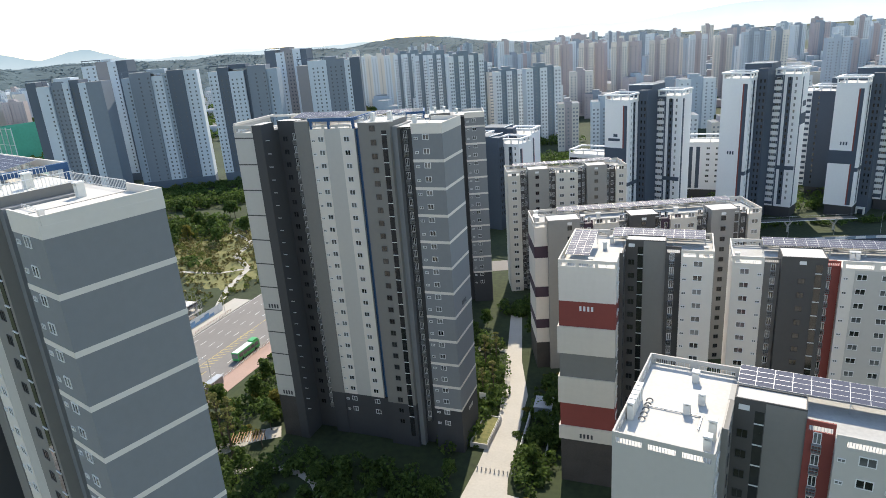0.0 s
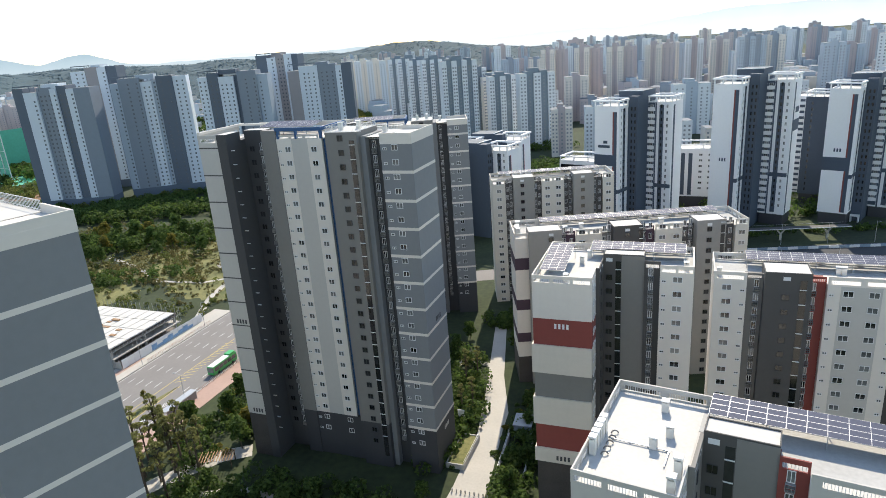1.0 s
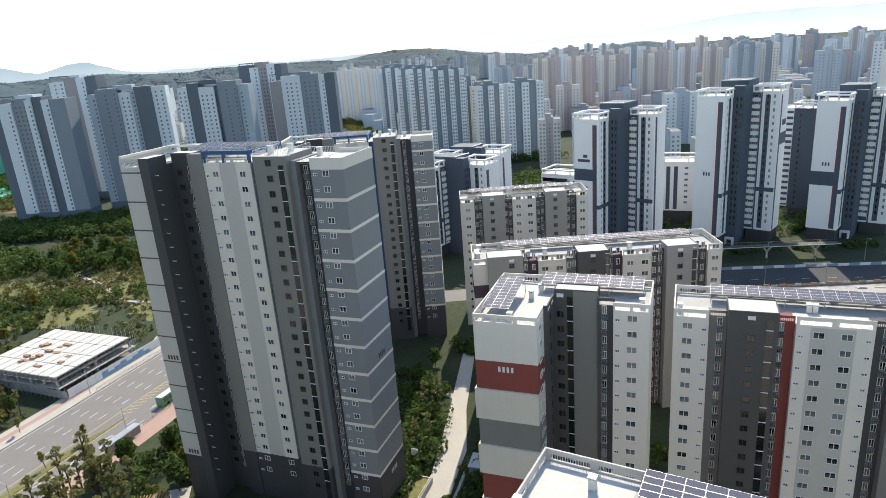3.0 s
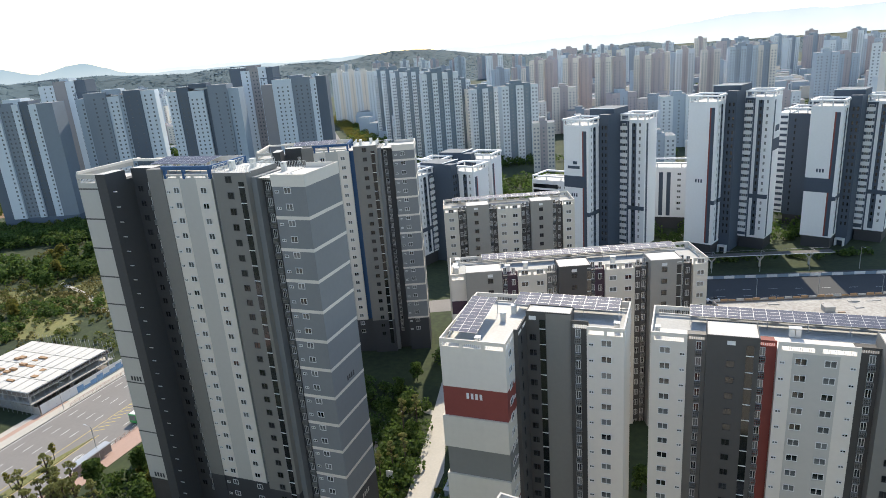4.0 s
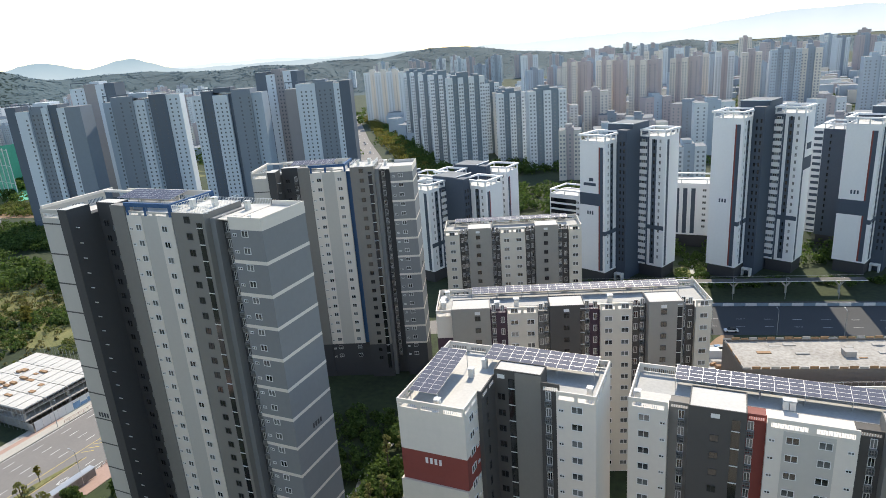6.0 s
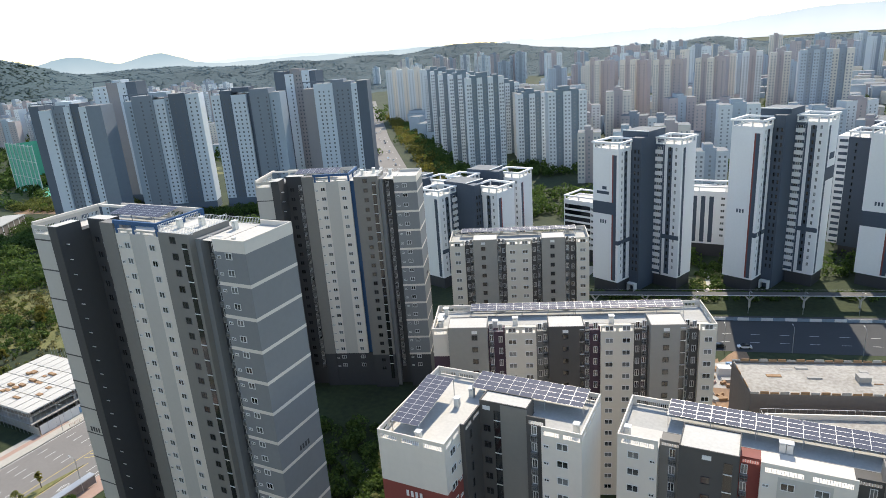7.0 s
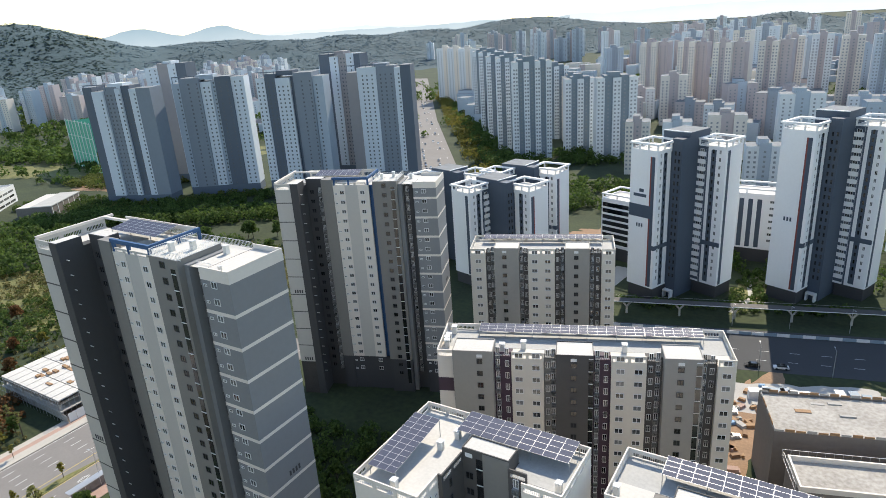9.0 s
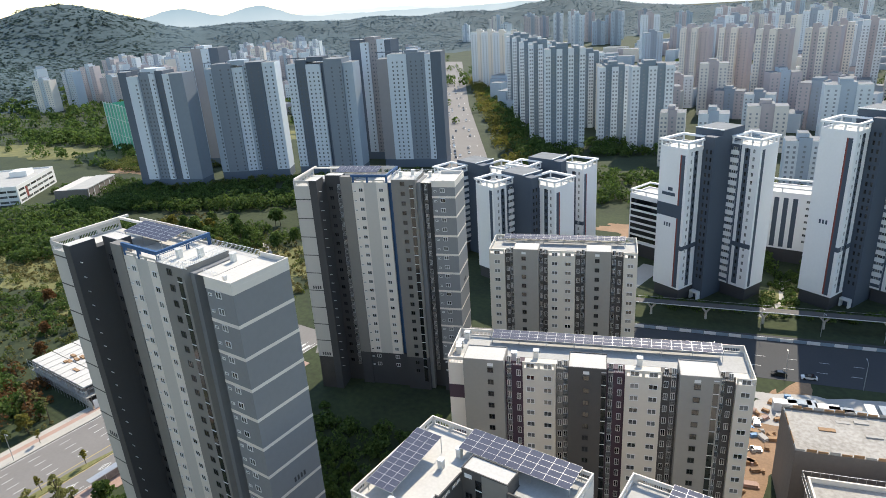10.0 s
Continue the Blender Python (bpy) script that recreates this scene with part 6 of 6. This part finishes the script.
for i in range(130):
    d, lane = rr.uniform(10, 620), rr.choice((-14, -10.5, -7, -3.5, 4, 8))
    if lane > 0 and rr.random() < 0.5:
        continue
    w = 1 + d / 2500
    car(-214 - 0.574 * d + lane * w * 0.819, 446 + 0.819 * d + lane * w * 0.574, 35, rr.choice(("white", "white", "grey", "black")))
for x, y, a, tone in ((-126.9 - 2, 172, 0, "white"), (-129.5, 184, 0, "black"), (-155, 108, 0, "grey"), (-47.5, 296, -20, "white"), (-50, 303, -20, "black"), (16, 262, -76, "black"), (24, 264, -76, "white"), (-56, 278, -25, "white")):
    car(x, y, a, tone, True)

tb_ = thing("bus", "green city bus with a white roof at the stop", "bus", pose(-130.2, 150.5, 0.05))
slabpart("body", tb_, BUSGREEN, -1.25, 1.25, -5.5, 5.5, 0.35, 3.0)
slabpart("roof", tb_, FRAME, -1.05, 1.05, -5.3, 2.4, 3.0, 3.12)
slabpart("roof_unit", tb_, BUSGREEN, -1.0, 1.0, 2.6, 5.2, 3.0, 3.5)
for sx in (-1.28, 1.25):
    for k in range(5):
        slabpart("window", tb_, GLASS, sx, sx + 0.03, -4.9 + 2.0 * k, -3.1 + 2.0 * k, 1.4, 2.6)
slabpart("windscreen", tb_, GLASS, -1.1, 1.1, -5.53, -5.5, 1.2, 2.7)
BUSWHEEL = wheel_mesh(0.48, 0.3)
for sx in (-1.12, 1.12):
    for sy in (-3.4, 3.2):
        put("wheel", BUSWHEEL, tb_, sx, sy, 0.48)

stop = thing("bus_shelter", "glass-roofed bus shelter on the pavement", "bus shelter", pose(-126.2, 127, 0.14))
slabpart("roof", stop, STEELBAR, -1.1, 1.1, -6, 6, 2.6, 2.75)
slabpart("back_panel", stop, GLASS, 0.95, 1.0, -5.8, 5.8, 0.3, 2.4)
for y in (-5.8, -2, 2, 5.7):
    slabpart("post", stop, STEELBAR, 0.9, 1.02, y, y + 0.12, 0, 2.6)
slabpart("bench", stop, TIMBER, 0.2, 0.7, -4, 4, 0.42, 0.5)


def street_lamp(x, y, turn):
    t = thing("street_lamp", "tall grey street lamp with one arm", "street lamp", pose(x, y, 0.1, 0, 0, turn), "street lamps")
    bm = bmesh.new()
    limb(bm, (0, 0, 0), (0, 0, 9), 0.11, 0.06)
    part("pole", bm, STEELBAR, t)
    bm = bmesh.new()
    limb(bm, (0, 0, 9), (1.8, 0, 9.3), 0.05, 0.04, 5)
    part("arm", bm, STEELBAR, t)
    slabpart("lamp_head", t, STEELBAR, 1.6, 2.4, -0.14, 0.14, 9.25, 9.38)


for y in (20, 52, 84, 116, 146, 176):
    street_lamp(-158.6, y, 0)
    street_lamp(-126.9, y + 14, 180)
for i in range(6):
    street_lamp(6 + 18 * i, 289 + 4.6 * i, -70)
    street_lamp(-2 + 20 * i, 255 + 4.8 * i, 105)

# guard rail along the kerb by the bus stop
gr = thing("guard_rail", "reddish metal guard rail along the kerb", "guard rail", pose(-127.4, 136, 0.14))
for i in range(24):
    slabpart("post", gr, BRICKPAVE, -0.05, 0.05, i * 1.6, i * 1.6 + 0.1, 0, 1.0)
for z in (0.45, 0.9):
    slabpart("rail", gr, BRICKPAVE, -0.03, 0.03, 0, 37, z, z + 0.07)
gr2 = thing("guard_rail", "reddish metal guard rail by the building site", "guard rail", pose(-158.2, 148, 0.14))
for i in range(20):
    slabpart("post", gr2, BRICKPAVE, -0.05, 0.05, i * 1.6, i * 1.6 + 0.1, 0, 1.0)
for z in (0.45, 0.9):
    slabpart("rail", gr2, BRICKPAVE, -0.03, 0.03, 0, 31, z, z + 0.07)

# ramp, railings and plant house beside the garden walk
ramp = thing("retaining_wall", "grey retaining walls and rails of a sunken ramp", "retaining wall", pose(-33.2, 121, 0, 0, 0, 4))
slabpart("wall", ramp, CONCRETE, 0, 0.4, 0, 16, 0, 1.1)
slabpart("wall", ramp, CONCRETE, 6, 6.4, 0, 16, 0, 1.1)
railing(ramp, 0.2, 0, 0.2, 16, 1.1, 1.1, 0.4)
box_house = thing("plant_house", "small dark glazed plant house beside the walk", "plant house", pose(-33.0, 137, 0, 0, 0, 4))
slabpart("body", box_house, CONTAINER, 0, 4.2, 0, 5, 0, 3.4)
slabpart("roof", box_house, STEELBAR, -0.2, 4.4, -0.2, 5.2, 3.4, 3.6)
slabpart("door", box_house, GLASS, 1, 3, -0.05, 0, 0.1, 2.6)
bedw = thing("planter", "raised planter with pale walls beside the tower", "planter", pose(-45.2, 122, 0))
for x0, x1, y0, y1 in ((0, 0.3, 0, 12), (4.2, 4.5, 0, 12), (0.3, 4.2, 11.7, 12), (0.3, 4.2, 0, 0.3)):
    slabpart("wall", bedw, CONCRETE, x0, x1, y0, y1, 0, 1.3)
slabpart("soil", bedw, MEADOW, 0.3, 4.2, 0.3, 11.7, 0, 1.1)
railing(bedw, 4.35, 0, 4.35, 12, 1.3, 0.9, 0.5)
for i in range(9):
    ob = tagged(new("bollard", boxes("bollard", [(-0.12, 0.12, -0.12, 0.12, 0, 0.8, 0), (-0.14, 0.14, -0.14, 0.14, 0.8, 0.86, 0)], CONCRETE)), "short grey bollard across the walk", "bollard", "bollards")
    ob.matrix_basis = pose(-41 + i * 1.0, 114.5, 0.05)
ob = thing("signboard", "small white signboard on two posts in the garden", "signboard", pose(-47, 139, 0))
slabpart("board", ob, FRAME, -0.9, 0.9, -0.06, 0.06, 2.2, 4.4)
slabpart("post", ob, STEELBAR, -0.8, -0.7, -0.05, 0.05, 0, 2.2)
slabpart("post", ob, STEELBAR, 0.7, 0.8, -0.05, 0.05, 0, 2.2)
arb = thing("arbour", "timber garden arbour with a slatted roof", "arbour", pose(-101, 105, 0, 0, 0, 25))
for i in range(12):
    slabpart("slat", arb, TIMBER, i * 0.7, i * 0.7 + 0.2, 0, 4.4, 2.6, 2.75)
for x in (0.2, 7.4):
    for y in (0.2, 4.0):
        slabpart("post", arb, BARK, x, x + 0.2, y, y + 0.2, 0, 2.6)

# raised walkway with forked posts below the white towers
walkway = thing("walkway", "long white canopy walkway on forked posts", "walkway", pose(-38, 281, 0, 0, 0, 15.5))
# dark grey deck: the shade of the white towers is put into its colour
slabpart("deck", walkway, DARK, 0, 112, 0, 3.6, 5.2, 5.5)
slabpart("edge", walkway, FRAME, 0, 112, -0.1, 0, 5.3, 5.52)
slabpart("handrail", walkway, STEELBAR, 0, 112, 3.45, 3.52, 6.4, 6.47)
for i in range(6):
    bm = bmesh.new()
    x = 8 + 19 * i
    limb(bm, (x, 1.8, 0), (x, 1.8, 2.8), 0.45, 0.4)
    limb(bm, (x, 1.8, 2.7), (x - 2.0, 1.8, 5.2), 0.36, 0.3)
    limb(bm, (x, 1.8, 2.7), (x + 2.0, 1.8, 5.2), 0.36, 0.3)
    part("forked_post", bm, CONCRETE, walkway)
barrier = thing("road_barrier", "blue and white barrier along the valley road", "barrier", pose(-45, 269, 0, 0, 0, 14.6))
for i in range(44):
    slabpart("panel", barrier, FRAME if i % 2 else CONTAINER, i * 4, i * 4 + 3.9, 0, 0.15, 0, 1.2)

# the white school, its hall and the green practice net behind
school = thing("school", "white three-storey school with dark ribbon windows", "school", pose(-462, 252, 0, 0, 0, 133))
slabpart("wall", school, FRAME, 0, 62, 0, 40, 0, 12)
slabpart("roof", school, ROOFG, 0.4, 61.6, 0.4, 39.6, 12, 12.05)
for z in (1.2, 5.0, 8.6):
    for k in range(6):
        slabpart("window_band", school, GLASS, 2 + 9.6 * k, 10.4 + 9.6 * k, 0 - 0.06, 0, z, z + 1.5)
        slabpart("window_band", school, GLASS, -0.06, 0, 1 + 6.4 * k, 6.6 + 6.4 * k, z, z + 1.5)
slabpart("panel", school, RED, 12, 15, -0.1, -0.06, 2.6, 9.6)
slabpart("stair_head", school, FRAME, 36, 48, 8, 20, 12, 16)
for x0, x1, y0, y1 in ((0, 62, 0, 0.4), (0, 62, 39.6, 40), (0, 0.4, 0.4, 39.6), (61.6, 62, 0.4, 39.6)):
    slabpart("parapet", school, FRAME, x0, x1, y0, y1, 12, 13)
hall = thing("school_hall", "low grey hall with white edges beside the school", "hall", pose(-425, 281, 0, 0, 0, 124))
slabpart("wall", hall, SHELL, 0, 40, 0, 24, 0, 7)
slabpart("roof", hall, ROOFG, -0.4, 40.4, -0.4, 14, 7, 7.6)
slabpart("roof", hall, ROOF, 0.3, 39.7, 14, 23.7, 7, 7.1)
for k in range(6):
    slabpart("rib", hall, FRAME, 1 + 7.4 * k, 1.6 + 7.4 * k, -0.15, 0, 0, 7)
net = thing("practice_net", "tall green golf practice net on pale masts", "net", pose(-600, 400, 0, 0, 0, -14))
slabpart("net_wall", net, GREENNET, 0, 70, 0, 0.2, 1, 44)
slabpart("net_wall", net, GREENNET, 0, 0.2, 0.2, 50, 1, 42)
slabpart("lawn", net, GREENNET, 0.5, 70, 0.5, 50, 0.05, 0.15)
for i in range(8):
    slabpart("mast", net, FRAME, i * 10 - 0.3, i * 10 + 0.3, -0.6, -0.05, 0, 45)
for z in (15, 30, 43.5):
    slabpart("cable", net, FRAME, 0, 70, -0.3, -0.1, z, z + 0.3)
